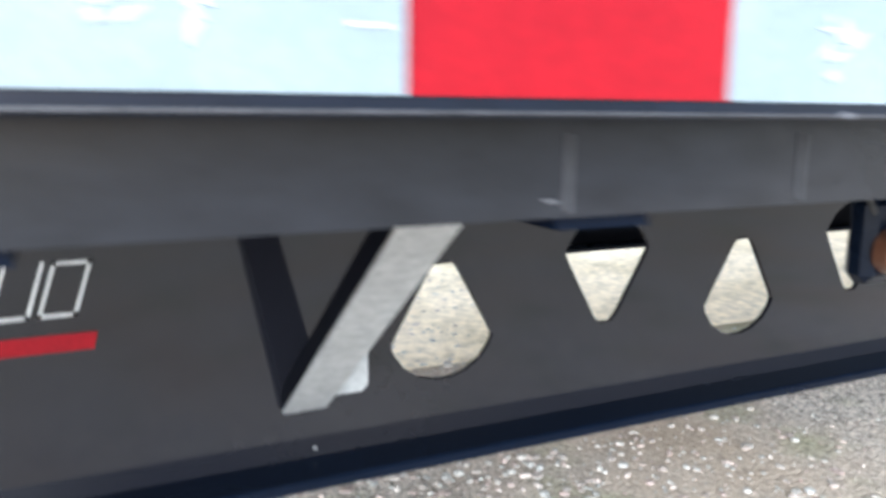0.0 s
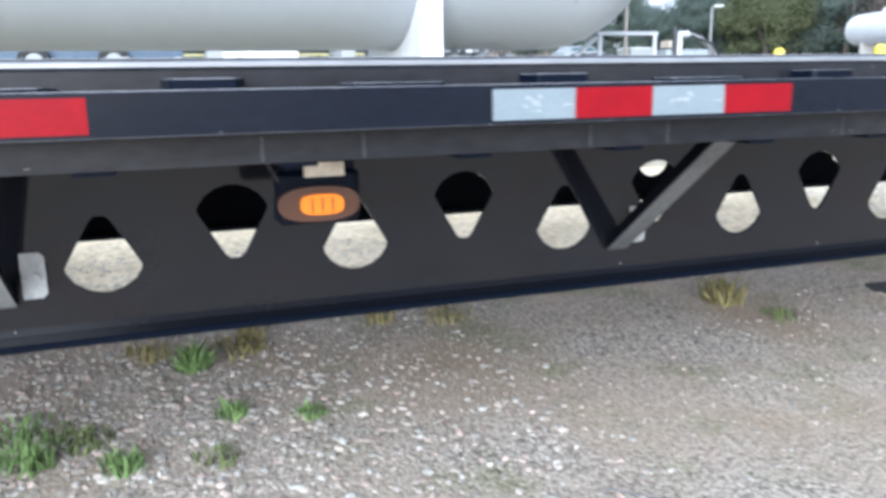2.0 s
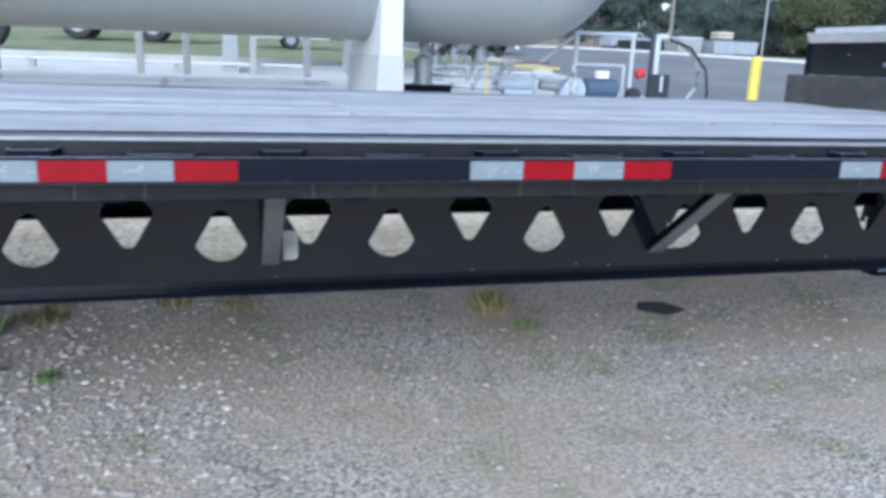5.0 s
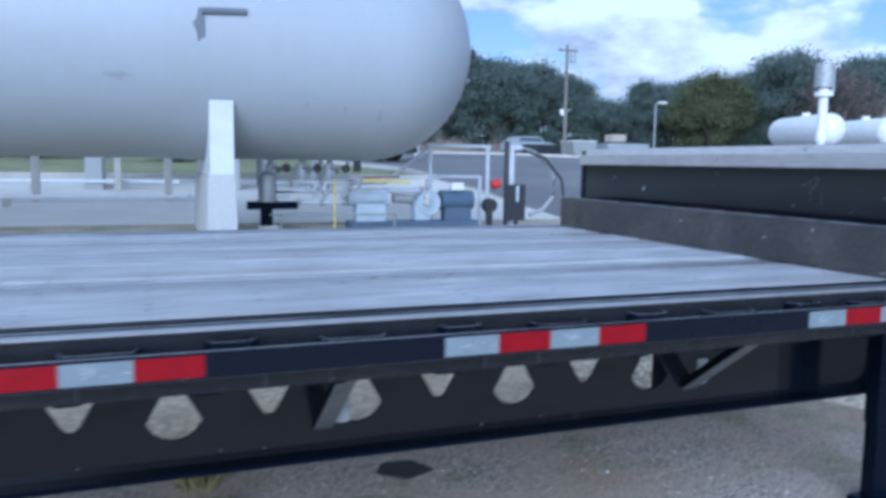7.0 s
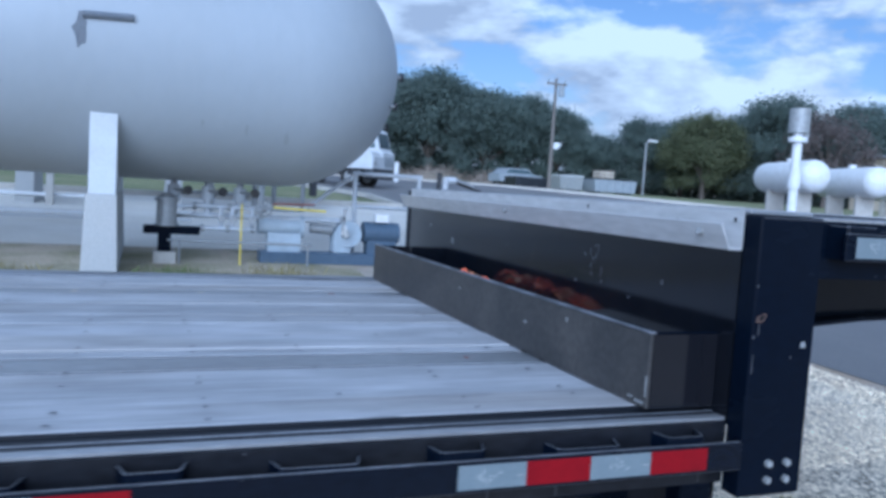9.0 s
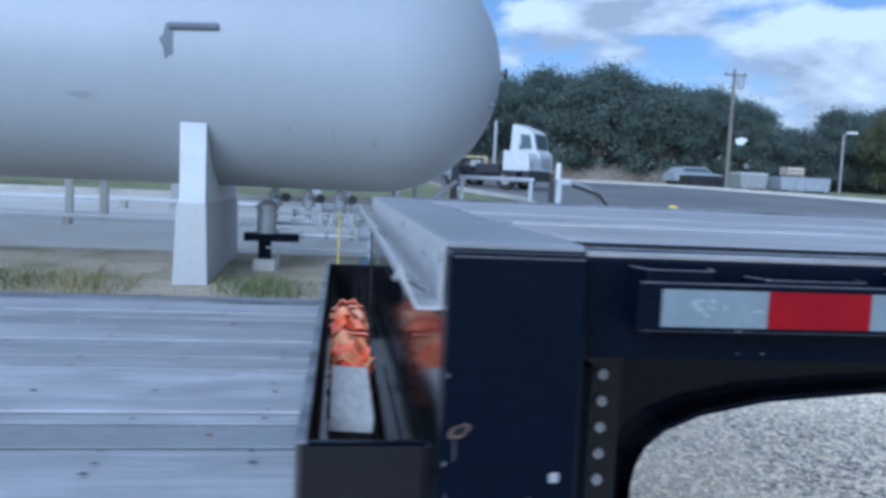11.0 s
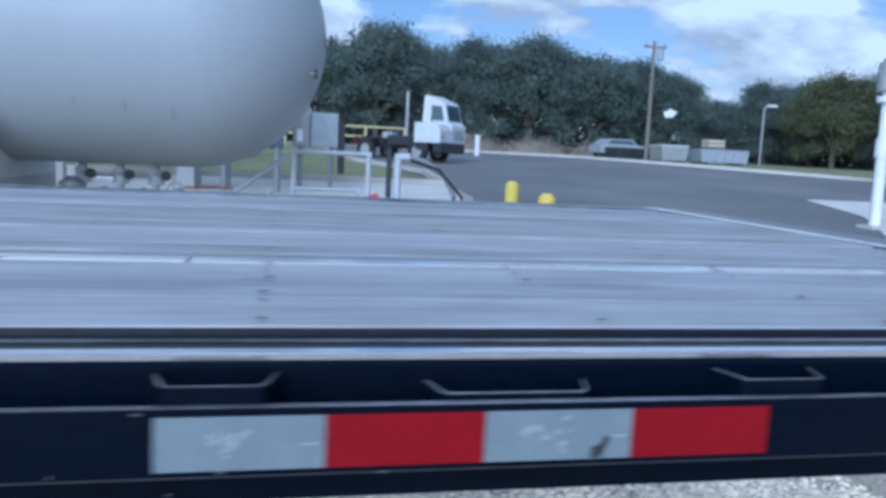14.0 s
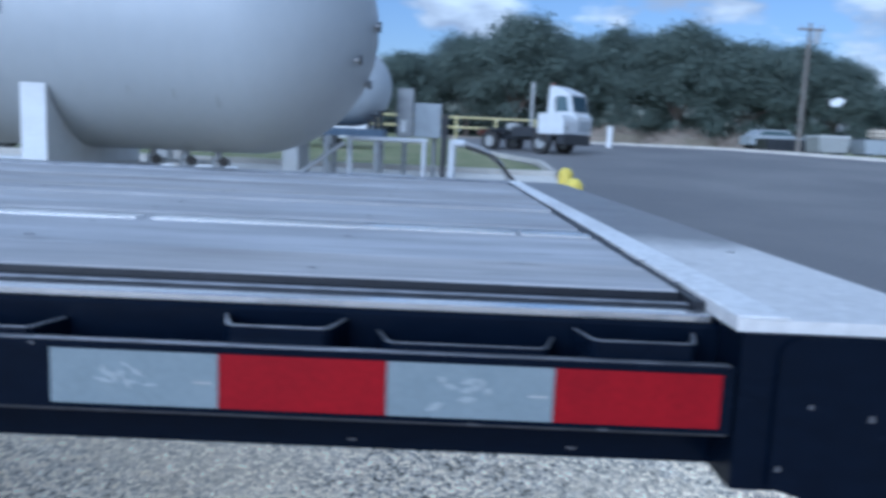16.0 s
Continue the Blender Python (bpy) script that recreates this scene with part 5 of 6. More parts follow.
guard = thing("pipe_guard", "white welded pipe guard rail beside the pump", "rail", at=(-0.07, 0.35, 0.04))
for x in (6.52, 7.50):
    rodpart("post", (x, 9.3, gp - 0.05), (x, 9.3, 1.69), 0.034, M["pipe"], guard)
rodpart("top_bar", (6.48, 9.3, 1.70), (7.54, 9.3, 1.70), 0.031, M["pipe"], guard)
rodpart("mid_bar", (6.52, 9.3, 1.22), (7.37, 9.3, 1.22), 0.028, M["pipe"], guard)
rodpart("inner_post", (7.37, 9.3, gp - 0.05), (7.37, 9.3, 1.23), 0.03, M["pipe"], guard)
rodpart("brace", (6.45, 9.28, 1.64), (5.75, 9.2, 1.12), 0.03, M["pipe"], guard)
rodpart("brace_rail", (5.75, 9.2, 1.12), (5.0, 9.2, 1.12), 0.025, M["pipe"], guard)

riser = thing("loading_riser", "white loading standpipe with grey hose and red valve", "standpipe", at=(-0.06, 0.33, 0.03))
rodpart("stand_pipe", (7.86, 9.2, gp - 0.05), (7.86, 9.2, 1.74), 0.05, M["pipe"], riser)
rodpart("dark_pipe", (7.74, 9.15, gp - 0.05), (7.74, 9.15, 1.80), 0.035, M["darkveh"], riser)
rodpart("elbow", (7.86, 9.2, 1.70), (8.02, 9.2, 1.70), 0.05, M["pipe"], riser)
tubepart("hose", [(8.02, 9.2, 1.70), (8.25, 9.2, 1.64), (8.50, 9.2, 1.46), (8.64, 9.2, 1.20), (8.62, 9.2, 0.92), (8.45, 9.2, 0.72), (8.2, 9.2, 0.62)], 0.034, M["steel"], riser, "thick grey loading hose")
tubepart("thin_hose", [(8.02, 9.1, 1.66), (8.4, 9.1, 1.55), (8.72, 9.1, 1.2), (8.78, 9.1, 0.85), (8.75, 9.1, 0.46)], 0.022, M["rubber"], riser)
boxpart("control_panel", (7.70, 8.03, 9.02, 9.1, 0.55, 1.12), M["darkveh"], riser, "black control panel", 0.01)
boxpart("panel_handle", (7.86, 7.90, 9.0, 9.0195, 0.85, 1.1), M["pipe"], riser, "white handle")
rodpart("hose_reel", (7.42, 9.0, 0.79), (7.42, 9.14, 0.79), 0.11, M["rubber"], riser, "small black hose reel", 18)
boxpart("reel_foot", (7.38, 7.46, 9.03, 9.11, gp - 0.05, 0.70), M["darkveh"], riser)
rodpart("panel_leg", (7.92, 9.12, gp - 0.05), (7.92, 9.12, 0.56), 0.03, M["darkveh"], riser)
rodpart("red_valve", (7.50, 9.15, 1.10), (7.62, 9.15, 1.14), 0.075, M["red"], riser, "red valve")

cab = thing("control_cabinet", "grey electrical cabinet on a steel frame", "cabinet")
boxpart("body", (6.93, 7.60, 18.8, 19.4, 1.84, 2.68), M["grey"], cab, "", 0.015)
boxpart("side_box", (6.50, 6.90, 18.8, 19.3, 1.84, 3.02), M["steel"], cab, "", 0.015)
boxpart("label", (6.60, 6.74, 18.790, 18.7985, 1.95, 2.25), M["white"], cab, "white blank label")
boxpart("conduit_box", (7.62, 7.78, 18.9, 19.2, 1.2, 2.45), M["darkveh"], cab, "dark conduit box", 0.01)
for x in (6.7, 7.45):
    rodpart("leg", (x, 19.1, gz(19.1) - 0.05), (x, 19.1, 1.84), 0.06, M["steel"], cab)
bench = thing("valve_bench", "dark steel platform with valves at the end of the second tank", "platform")
boxpart("top", (4.85, 6.30, 17.25, 18.7, 1.80, 1.97), M["navy"], bench)
for x in (5.0, 6.15):
    for y in (17.35, 18.6):
        rodpart("leg", (x, y, gz(y) - 0.05), (x, y, 1.80), 0.07, M["steel"], bench)
for x, h in ((5.95, 0.20), (6.10, 0.30), (6.22, 0.40)):
    rodpart("valve", (x, 17.4, 1.97), (x, 17.4, 1.97 + h), 0.055, M["darkveh"], bench)
    rodpart("hand_wheel", (x, 17.4, 1.97 + h), (x, 17.4, 2.0 + h), 0.11, M["darkveh"], bench, "", 12)


# ---- bollards, fence posts, low pipes ----
def bollard(x, y, top):
    g = gz(y)
    b = thing("bollard", "yellow painted steel bollard with rounded cap", "bollard", "yellow bollards", at=(x, y, g))
    bm = bmesh.new()
    h = top - g
    rod(bm, (0, 0, -0.1), (0, 0, h - 0.05), 0.088, 18)
    rod(bm, (0, 0, h - 0.05), (0, 0, h), 0.088, 18, 0.045)
    part("sleeve", bm, M["yellow"], b, "", True)
    return b


bollard(9.2, 8.9, 1.485)
bollard(8.95, 6.8, 1.44)

for i, (x, y) in enumerate(((-2.9, 14.0), (0.36, 14.5), (2.70, 14.5), (-0.6, 15.5), (-5.6, 14.5), (1.7, 17.0))):
    p = thing("fence_post", "short pale grey post behind the tank", "post", "posts behind the tank", at=(x, y, gz(y)))
    boxpart("post", (-0.07, 0.07, -0.07, 0.07, -0.1, 0.95), M["conc"], p, "", 0.01)
for y, z in ((13.6, 0.16), (17.2, 0.2)):
    p = thing("pipe_run", "long pale pipe laid behind the tank", "pipe", "pipe runs")
    rodpart("pipe", (-25, y, gz(y) + z), (3.0, y, gz(y) + z), 0.04, M["white"], p)
    for x in range(-24, 3, 3):
        boxpart("rest", (x - 0.06, x + 0.06, y - 0.1, y + 0.1, gz(y) - 0.05, gz(y) + z - 0.04), M["conc"], p)


# ---- vehicles ----
def wheel(parent, x, y, z, r, w, rim):
    """A wheel with its axle along y of its parent."""
    bm = bmesh.new()
    prof = [(r * 0.55, -w / 2), (r * 0.93, -w / 2), (r, -w * 0.36), (r, w * 0.36), (r * 0.93, w / 2), (r * 0.55, w / 2)]
    seg = 24
    rings = [[bm.verts.new((x + q * math.cos(k * math.tau / seg), y + o, z + q * math.sin(k * math.tau / seg))) for k in range(seg)] for q, o in prof]
    for a, b in zip(rings, rings[1:]):
        for k in range(seg):
            bm.faces.new((a[k], a[(k + 1) % seg], b[(k + 1) % seg], b[k]))
    t = part("tyre", bm, M["rubber"], parent, "", True)
    bm = bmesh.new()
    rod(bm, (x, y - w * 0.38, z), (x, y + w * 0.38, z), r * 0.56, 20)
    rod(bm, (x, y - w * 0.5, z), (x, y + w * 0.5, z), r * 0.2, 12)
    part("rim", bm, rim, t, "", True)


def yard_truck():
    """A one-seat cab on the driver's side beside a low hood, on a short chassis."""
    t = thing("yard_tractor", "white terminal yard tractor with dark chassis and open rear deck", "truck")
    paint = M["saddle_white"]
    boxpart("chassis", (-4.5, 0.6, -0.45, 0.45, 0.62, 0.92), M["darkveh"], t, "dark steel chassis", 0.03)
    boxpart("bumper", (0.30, 0.75, -1.2, 1.2, 0.46, 0.98), M["darkveh"], t, "black bumper and skirt", 0.05)
    bm = bmesh.new()
    prism(bm, [(-0.97, 0.95), (0.70, 0.95), (0.72, 1.80), (0.50, 1.98), (0.30, 2.80), (0.20, 2.93), (-0.72, 3.28), (-0.90, 3.24), (-0.97, 2.0)], "y", -0.15, 1.2)
    bmesh.ops.bevel(bm, geom=[e for e in bm.edges if e.calc_face_angle(0) > 0.5], offset=0.035, segments=2, affect="EDGES")
    cabm = part("cab", bm, paint, t, "white one-seat cab with a sloping roof")
    bm = bmesh.new()
    prism(bm, [(-0.75, 0.95), (0.70, 0.95), (0.71, 1.55), (0.60, 1.78), (0.30, 1.88), (-0.75, 1.92)], "y", -1.2, -0.153)
    bmesh.ops.bevel(bm, geom=[e for e in bm.edges if e.calc_face_angle(0) > 0.3], offset=0.04, segments=2, affect="EDGES")
    part("hood", bm, paint, t, "low white hood beside the cab")
    for y0, y1 in ((-0.166, -0.153), (1.203, 1.216)):
        bm = bmesh.new()
        prism(bm, [(-0.50, 2.05), (0.26, 2.05), (0.12, 2.74), (-0.46, 2.80)], "y", y0, y1)
        part("side_window", bm, M["glass"], cabm, "dark side window")
    bm = bmesh.new()
    vs = [bm.verts.new(p) for p in ((0.506, -0.07, 2.03), (0.506, 1.12, 2.03), (0.318, 1.12, 2.80), (0.318, -0.07, 2.80))]
    bm.faces.new(vs)
    bmesh.ops.solidify(bm, geom=bm.faces[:], thickness=-0.015)
    part("windscreen", bm, M["glass"], cabm, "tinted windscreen")
    boxpart("roof_lamp", (-0.86, -0.74, -0.10, 0.05, 3.285, 3.40), M["rust"], cabm, "small red roof lamp", 0.02)
    for k in range(4):
        boxpart("grille_bar", (0.722, 0.738, 0.05, 1.0, 1.12 + 0.13 * k, 1.20 + 0.13 * k), M["grey"], t)
    rodpart("exhaust_pipe", (-1.85, -0.2, 0.9), (-1.85, -0.2, 3.45), 0.085, M["galv"], t, "grey exhaust stack", 12)
    boxpart("side_steps", (-0.75, 0.0, -1.15, -0.852, 0.55, 0.93), M["darkveh"], t, "dark fuel tank and steps", 0.04)
    for y in (-0.95, 0.95):
        boxpart("headlamp", (0.715, 0.735, y - 0.13, y + 0.13, 1.12, 1.32), M["galv"], t, "headlamp panel", 0.01)
    boxpart("air_tank", (-2.5, -1.1, -1.0, -0.5, 0.75, 1.25), M["darkveh"], t, "", 0.05)
    boxpart("rear_deck", (-3.0, -1.2, -0.9, 0.9, 1.0, 1.10), M["darkveh"], t, "", 0.02)
    boxpart("fifth_wheel", (-4.3, -3.3, -0.5, 0.5, 0.95, 1.18), M["darkveh"], t, "", 0.03)
    for y in (-1.0, 1.0):
        boxpart("mudguard", (-4.35, -3.1, y - 0.22, y + 0.22, 1.08, 1.13), M["darkveh"], t, "", 0.015)
    boxpart("tail_panel", (-4.56, -4.505, -0.95, 0.95, 0.80, 1.12), M["rust"], t, "dull red tail panel")
    boxpart("hose_box", (-2.9, -2.3, -0.85, -0.3, 1.1005, 1.42), M["galv"], t, "pale hose box", 0.03)
    for y in (-1.32, 1.32):
        rodpart("mirror_arm", (0.2, y * 0.86, 2.5), (0.25, y, 2.5), 0.02, M["darkveh"], t)
        boxpart("mirror", (0.21, 0.27, y - 0.09, y + 0.09, 2.15, 2.65), paint, t, "", 0.02)
    rodpart("mirror_post", (0.2, -1.135, 1.75), (0.2, -1.135, 2.52), 0.02, M["darkveh"], t)
    for x in (-0.62, -3.72):
        for y in (-1.0, 1.0):
            wheel(t, x, y, 0.52, 0.52, 0.32, M["galv"])
    return t


truck = yard_truck()
truck.matrix_world = pose(12.6, 31.3, gz(31.3), 0, 0, -42) @ Matrix.Scale(0.845, 4)


def box_vehicle(x, y, turn, length, height, paint, label, category):
    t = thing("parked_car", label, category, "parked vehicles", at=(x, y, gz(y)))
    bm = bmesh.new()
    h = height
    prism(bm, [(-length / 2, 0.4), (length / 2, 0.4), (length / 2, 0.95), (length * 0.28, 1.05), (length * 0.14, h), (-length * 0.3, h), (-length * 0.42, 1.05), (-length / 2, 1.0)], "y", -0.9, 0.9)
    part("body", bm, paint, t)
    for s in (-1, 1):
        bm = bmesh.new()
        prism(bm, [(length * 0.24, 1.08), (length * 0.12, h - 0.1), (-length * 0.28, h - 0.1), (-length * 0.36, 1.08)], "y", s * 0.902, s * 0.915)
        part("window", bm, M["glass"], t)
        for u in (-0.32, 0.32):
            wheel(t, u * length, s * 0.8, 0.34, 0.34, 0.22, M["steel"])
    t.matrix_world = pose(x, y, gz(y), 0, 0, turn)
    return t


box_vehicle(30.6, 54.0, 4, 3.9, 1.45, M["grey"], "grey-white parked car behind the dark container", "car")
for i, (x, y, w, h, m, lab) in enumerate(((30.5, 46.0, 1.6, 1.0, "galv", "white-grey steel refuse container beyond the kerb"), (34.0, 46.0, 3.2, 0.95, "grey", "grey steel refuse container beyond the kerb"), (29.9, 50.0, 3.2, 0.75, "darkveh", "low dark steel container under the trees beyond the kerb"))):
    d = thing("skip_container", lab, "container", "refuse containers", at=(x, y, gz(y)))
    bm = bmesh.new()
    prism(bm, [(-w / 2, 0.1), (w / 2, 0.1), (w / 2 + 0.12, h), (-w / 2 - 0.12, h)], "y", -0.9, 0.9)
    part("bin", bm, M[m], d)
    for k in range(5):
        xx = -w / 2 + w * (k + 0.5) / 5
        boxpart("rib", (xx - 0.05, xx + 0.05, -0.96, -0.901, 0.15, h - 0.1), M[m], d)
    boxpart("lid", (-w / 2 - 0.14, w / 2 + 0.14, -0.95, 0.95, h + 0.001, h + 0.07), M["white"] if i == 0 else M["darkveh"], d, "", 0.02)
    for k in (-1, 1):
        boxpart("skid", (k * w * 0.4 - 0.08, k * w * 0.4 + 0.08, -0.9, 0.9, 0, 0.099), M["darkveh"], d)
rack = thing("pallet_rack", "pale pallets stacked beside the grey container", "pallet stack", at=(34.9, 48.2, gz(48.2)))
for k in range(7):
    boxpart("pallet", (-0.6, 0.6, -0.5, 0.5, 0.24 * k, 0.24 * k + 0.16), M["cream"], rack, "", 0.01)
    for x in (-0.5, 0, 0.5):
        boxpart("bearer", (x - 0.05, x + 0.05, -0.5, 0.5, 0.24 * k + 0.1605, 0.24 * k + 0.2395), M["timber"], rack)

# blue farm trailer and white equipment glimpsed under the tank
wag = thing("blue_trailer", "dark blue flat trailer on large wheels on the lawn", "trailer", at=(-3.0, 31.0, gz(31)))
boxpart("bed", (-2.6, 3.8, -0.75, 0.75, 0.55, 1.0), M["navy"], wag, "", 0.03)
boxpart("headboard", (-2.6, -2.4, -0.75, 0.75, 1.001, 2.0), M["navy"], wag)
for x in (-1.2, 1.4):
    for y in (-0.95, 0.95):
        wheel(wag, x, y, 0.55, 0.55, 0.3, M["steel"])
eq = thing("utility_trailer", "low white equipment trailer on the lawn", "trailer", at=(3.3, 29.6, gz(29.6)))
boxpart("body", (-1.2, 1.6, -0.7, 0.7, 0.35, 0.9), M["white"], eq, "", 0.05)
rodpart("drawbar", (1.6, 0, 0.45), (2.9, 0, 0.4), 0.05, M["darkveh"], eq)
for y in (-0.7, 0.7):
    wheel(eq, 0.1, y, 0.32, 0.32, 0.2, M["steel"])
hub = thing("tractor_wheel", "big black tyre of a parked trailer on the lawn", "wheel", at=(-5.4, 22.5, gz(22.5)))
wheel(hub, 0, 0, 0.75, 0.75, 0.4, M["white"])

# ---- yellow rail fence, poles and lamps ----
fence = thing("rail_fence", "weathered yellow pipe rail fence behind the yard tractor", "fence")
for k in range(10):
    x = -6 + 2.044 * k
    rodpart("post", (x, 40.0, gz(40.0) - 0.05), (x, 40.0, gz(40.0) + 1.18), 0.06, M["yellow_old"], fence)
for z in (0.62, 1.13):
    rodpart("rail", (-6, 40.0, gz(40.0) + z), (12.4, 40.0, gz(40.0) + z), 0.05, M["yellow_old"], fence)
wp = thing("marker_post", "short white marker post at the road edge", "post", at=(15.9, 38.2, gz(38.2)))
rodpart("post", (0, 0, -0.05), (0, 0, 1.05), 0.13, M["white"], wp)

pole = thing("utility_pole", "tall grey timber utility pole with crossarm and transformer", "pole", at=(26.5, 40.9, gz(40.9)))
pole.scale = (0.74, 0.74, 0.74)
bm = bmesh.new()
rod(bm, (0, 0, -0.2), (0, 0, 9.1), 0.16, 12, 0.11)
part("mast", bm, M["timber"], pole, "", True)
boxpart("crossarm", (-0.9, 0.9, -0.2, -0.14, 8.55, 8.7), M["timber"], pole)
for x in (-0.75, 0.0, 0.75):
    rodpart("insulator", (x, -0.17, 8.7), (x, -0.17, 8.95), 0.07, M["grey"], pole)
rodpart("transformer", (0.44, -0.2, 7.65), (0.44, -0.2, 8.5), 0.26, M["grey"], pole, "grey transformer can", 14)

lampost = thing("street_lamp", "slim grey street lamp with a flat head", "lamp", at=(40.1, 50.6, gz(50.6)))
lampost.scale = (1.06, 1.06, 1.06)
rodpart("mast", (0, 0, -0.1), (0, 0, 4.0), 0.07, M["steel"], lampost)
rodpart("arm", (0, 0, 3.95), (0.45, -0.1, 4.05), 0.045, M["steel"], lampost)
boxpart("lamp_head", (0.15, 0.85, -0.25, 0.05, 4.03, 4.17), M["white"], lampost, "flat white lamp head", 0.03)

riser2 = thing("vent_standpipe", "tall white vent standpipe with a wide grey cap", "standpipe", at=(18.95, 14.0, gz(14.0)))
rodpart("pipe", (0, 0, -0.1), (0, 0, 3.0), 0.12, M["white"], riser2)
rodpart("collar", (0, 0, 1.55), (0, 0, 1.95), 0.16, M["white"], riser2)
rodpart("flange", (0, 0, 2.72), (0, 0, 2.84), 0.23, M["white"], riser2, "", 16)
rodpart("cap", (0, 0, 2.95), (0, 0, 3.55), 0.25, M["galv"], riser2, "grey vent cap", 16)
rodpart("side_valve", (0.16, -0.1, 2.84), (0.16, -0.1, 3.05), 0.07, M["galv"], riser2)
boxpart("base", (-0.25, 0.25, -0.25, 0.25, -0.1, 0.08), M["conc"], riser2)


def small_tank(x, y, z):
    t = thing("gas_cylinder_tank", "small white gas tank on steel legs", "tank", "small white tanks", at=(x, y, gz(y)))
    bm = bmesh.new()
    r, L, h, seg = 0.76, 2.2, z - gz(y), 28
    prof = [(-L - r * 0.75 * math.cos(math.pi / 2 * k / 6), r * math.sin(math.pi / 2 * k / 6)) for k in range(7)]
    prof += [(L + r * 0.75 * math.cos(math.pi / 2 * k / 6), r * math.sin(math.pi / 2 * k / 6)) for k in range(6, -1, -1)]
    rings = []
    for x0, q in prof:
        rings.append([bm.verts.new((x0, 0, h))] if q < 1e-6 else [bm.verts.new((x0, q * math.cos(a * math.tau / seg), h + q * math.sin(a * math.tau / seg))) for a in range(seg)])
    for a, b in zip(rings, rings[1:]):
        for k in range(seg):
            j = (k + 1) % seg
            bm.faces.new(list(dict.fromkeys([a[k % len(a)], a[j % len(a)], b[j % len(b)], b[k % len(b)]])))
    part("shell", bm, M["white"], t, "", True)
    for s in (-1.3, 1.3):
        boxpart("leg", (s - 0.08, s + 0.08, -0.45, 0.45, -0.05, h - r * 0.7), M["conc"], t)
    rodpart("dome", (0, 0, h + r - 0.04), (0, 0, h + r + 0.14), 0.2, M["white"], t)
    return t


for i, x in enumerate((32.6, 36.9, 41.1)):
    small_tank(x, 28.0 + 0.3 * i, 3.25).matrix_world = pose(x, 28.0 + 0.3 * i, gz(28.0), 0, 0, 72)
shed = thing("metal_shed", "pale metal-clad shed with a shallow roof beyond the tanks", "building", at=(66, 44, gz(44)))
boxpart("wall", (-7, 7, -4, 4, -0.1, 4.3), M["cream"], shed, "pale metal wall")
bm = bmesh.new()
prism(bm, [(-7.4, 4.301), (7.4, 4.301), (7.4, 4.5), (0, 5.3), (-7.4, 4.5)], "y", -4.3, 4.3)
part("roof", bm, M["steel"], shed, "grey metal roof")
boxpart("door", (-2, 1, -4.05, -4.001, 0, 3.2), M["grey"], shed, "grey roller door")

# ---- trees ----
def tree_parts(seed, height, spread, leaves, material):
    """Trunk, limbs and a crown of many small leaf cards in uneven clumps."""
    rg = random.Random(seed)
    bm = bmesh.new()
    fork = height * 0.22
    rod(bm, (0, 0, -0.3), (0.1, 0, fork), 0.32, 9, 0.24)
    tips = []
    for k in range(8):
        a = k * math.tau / 8 + rg.uniform(-0.3, 0.3)
        e = Vector((math.cos(a) * spread * rg.uniform(0.35, 0.75), math.sin(a) * spread * rg.uniform(0.35, 0.75), height * rg.uniform(0.38, 0.8)))
        mid = Vector((e.x * 0.45, e.y * 0.45, fork + (e.z - fork) * 0.6))
        rod(bm, (0.1, 0, fork - 0.1), mid, 0.15, 6, 0.10)
        rod(bm, mid, e, 0.10, 6, 0.03)
        tips += [e, mid]
    trunk = mesh_of("trunk", bm, M["bark"], True)
    clumps = []
    for k in range(230):
        u, w = rg.uniform(0, math.tau), rg.uniform(-0.6, 1)
        rr = math.sqrt(max(1 - max(w, -0.35) ** 2, 0.04)) * rg.uniform(0.35, 1.05)
        clumps.append((Vector((math.cos(u) * rr * spread, math.sin(u) * rr * spread, height * 0.58 + w * height * 0.38 * rg.uniform(0.7, 1.08))), spread * rg.uniform(0.07, 0.24)))
    for k in range(22):
        u = rg.uniform(0, math.tau)
        clumps.append((Vector((math.cos(u) * spread * rg.uniform(0.4, 1.0), math.sin(u) * spread * rg.uniform(0.4, 1.0), height * rg.uniform(0.12, 0.34))), spread * rg.uniform(0.1, 0.2)))
    sizes = [q * q for _, q in clumps]
    picks = rg.choices(range(len(clumps)), weights=sizes, k=leaves)
    v, f = [], []
    for i in picks:
        c, q = clumps[i]
        p = c + Vector((rg.gauss(0, 0.62), rg.gauss(0, 0.62), rg.gauss(0, 0.48))) * q
        s = rg.uniform(0.075, 0.175)
        face = (Vector((p.x, p.y, p.z - height * 0.45)).normalized() * 0.45 + Vector((rg.gauss(0, 1), rg.gauss(0, 1), rg.gauss(0, 1) + 0.35)) * 0.6).normalized()
        a = face.cross(Vector((rg.gauss(0, 1), rg.gauss(0, 1), rg.gauss(0, 1)))).normalized()
        b = face.cross(a)
        n = len(v)
        v += [p - a * s, p - b * s * 0.55, p + a * s, p + b * s * 0.55]
        f.append((n, n + 1, n + 2, n + 3))
    me = bpy.data.meshes.new("crown")
    me.from_pydata(v, [], f)
    me.materials.append(material)
    return trunk, me


kinds = [tree_parts(1, 9.5, 4.6, 32000, M["leaf"]), tree_parts(2, 8.6, 4.2, 32000, M["leaf"]), tree_parts(3, 10.2, 4.9, 32000, M["leaf"]), tree_parts(4, 9.0, 4.4, 32000, M["leaf_b"])]
tree_rng = random.Random(21)


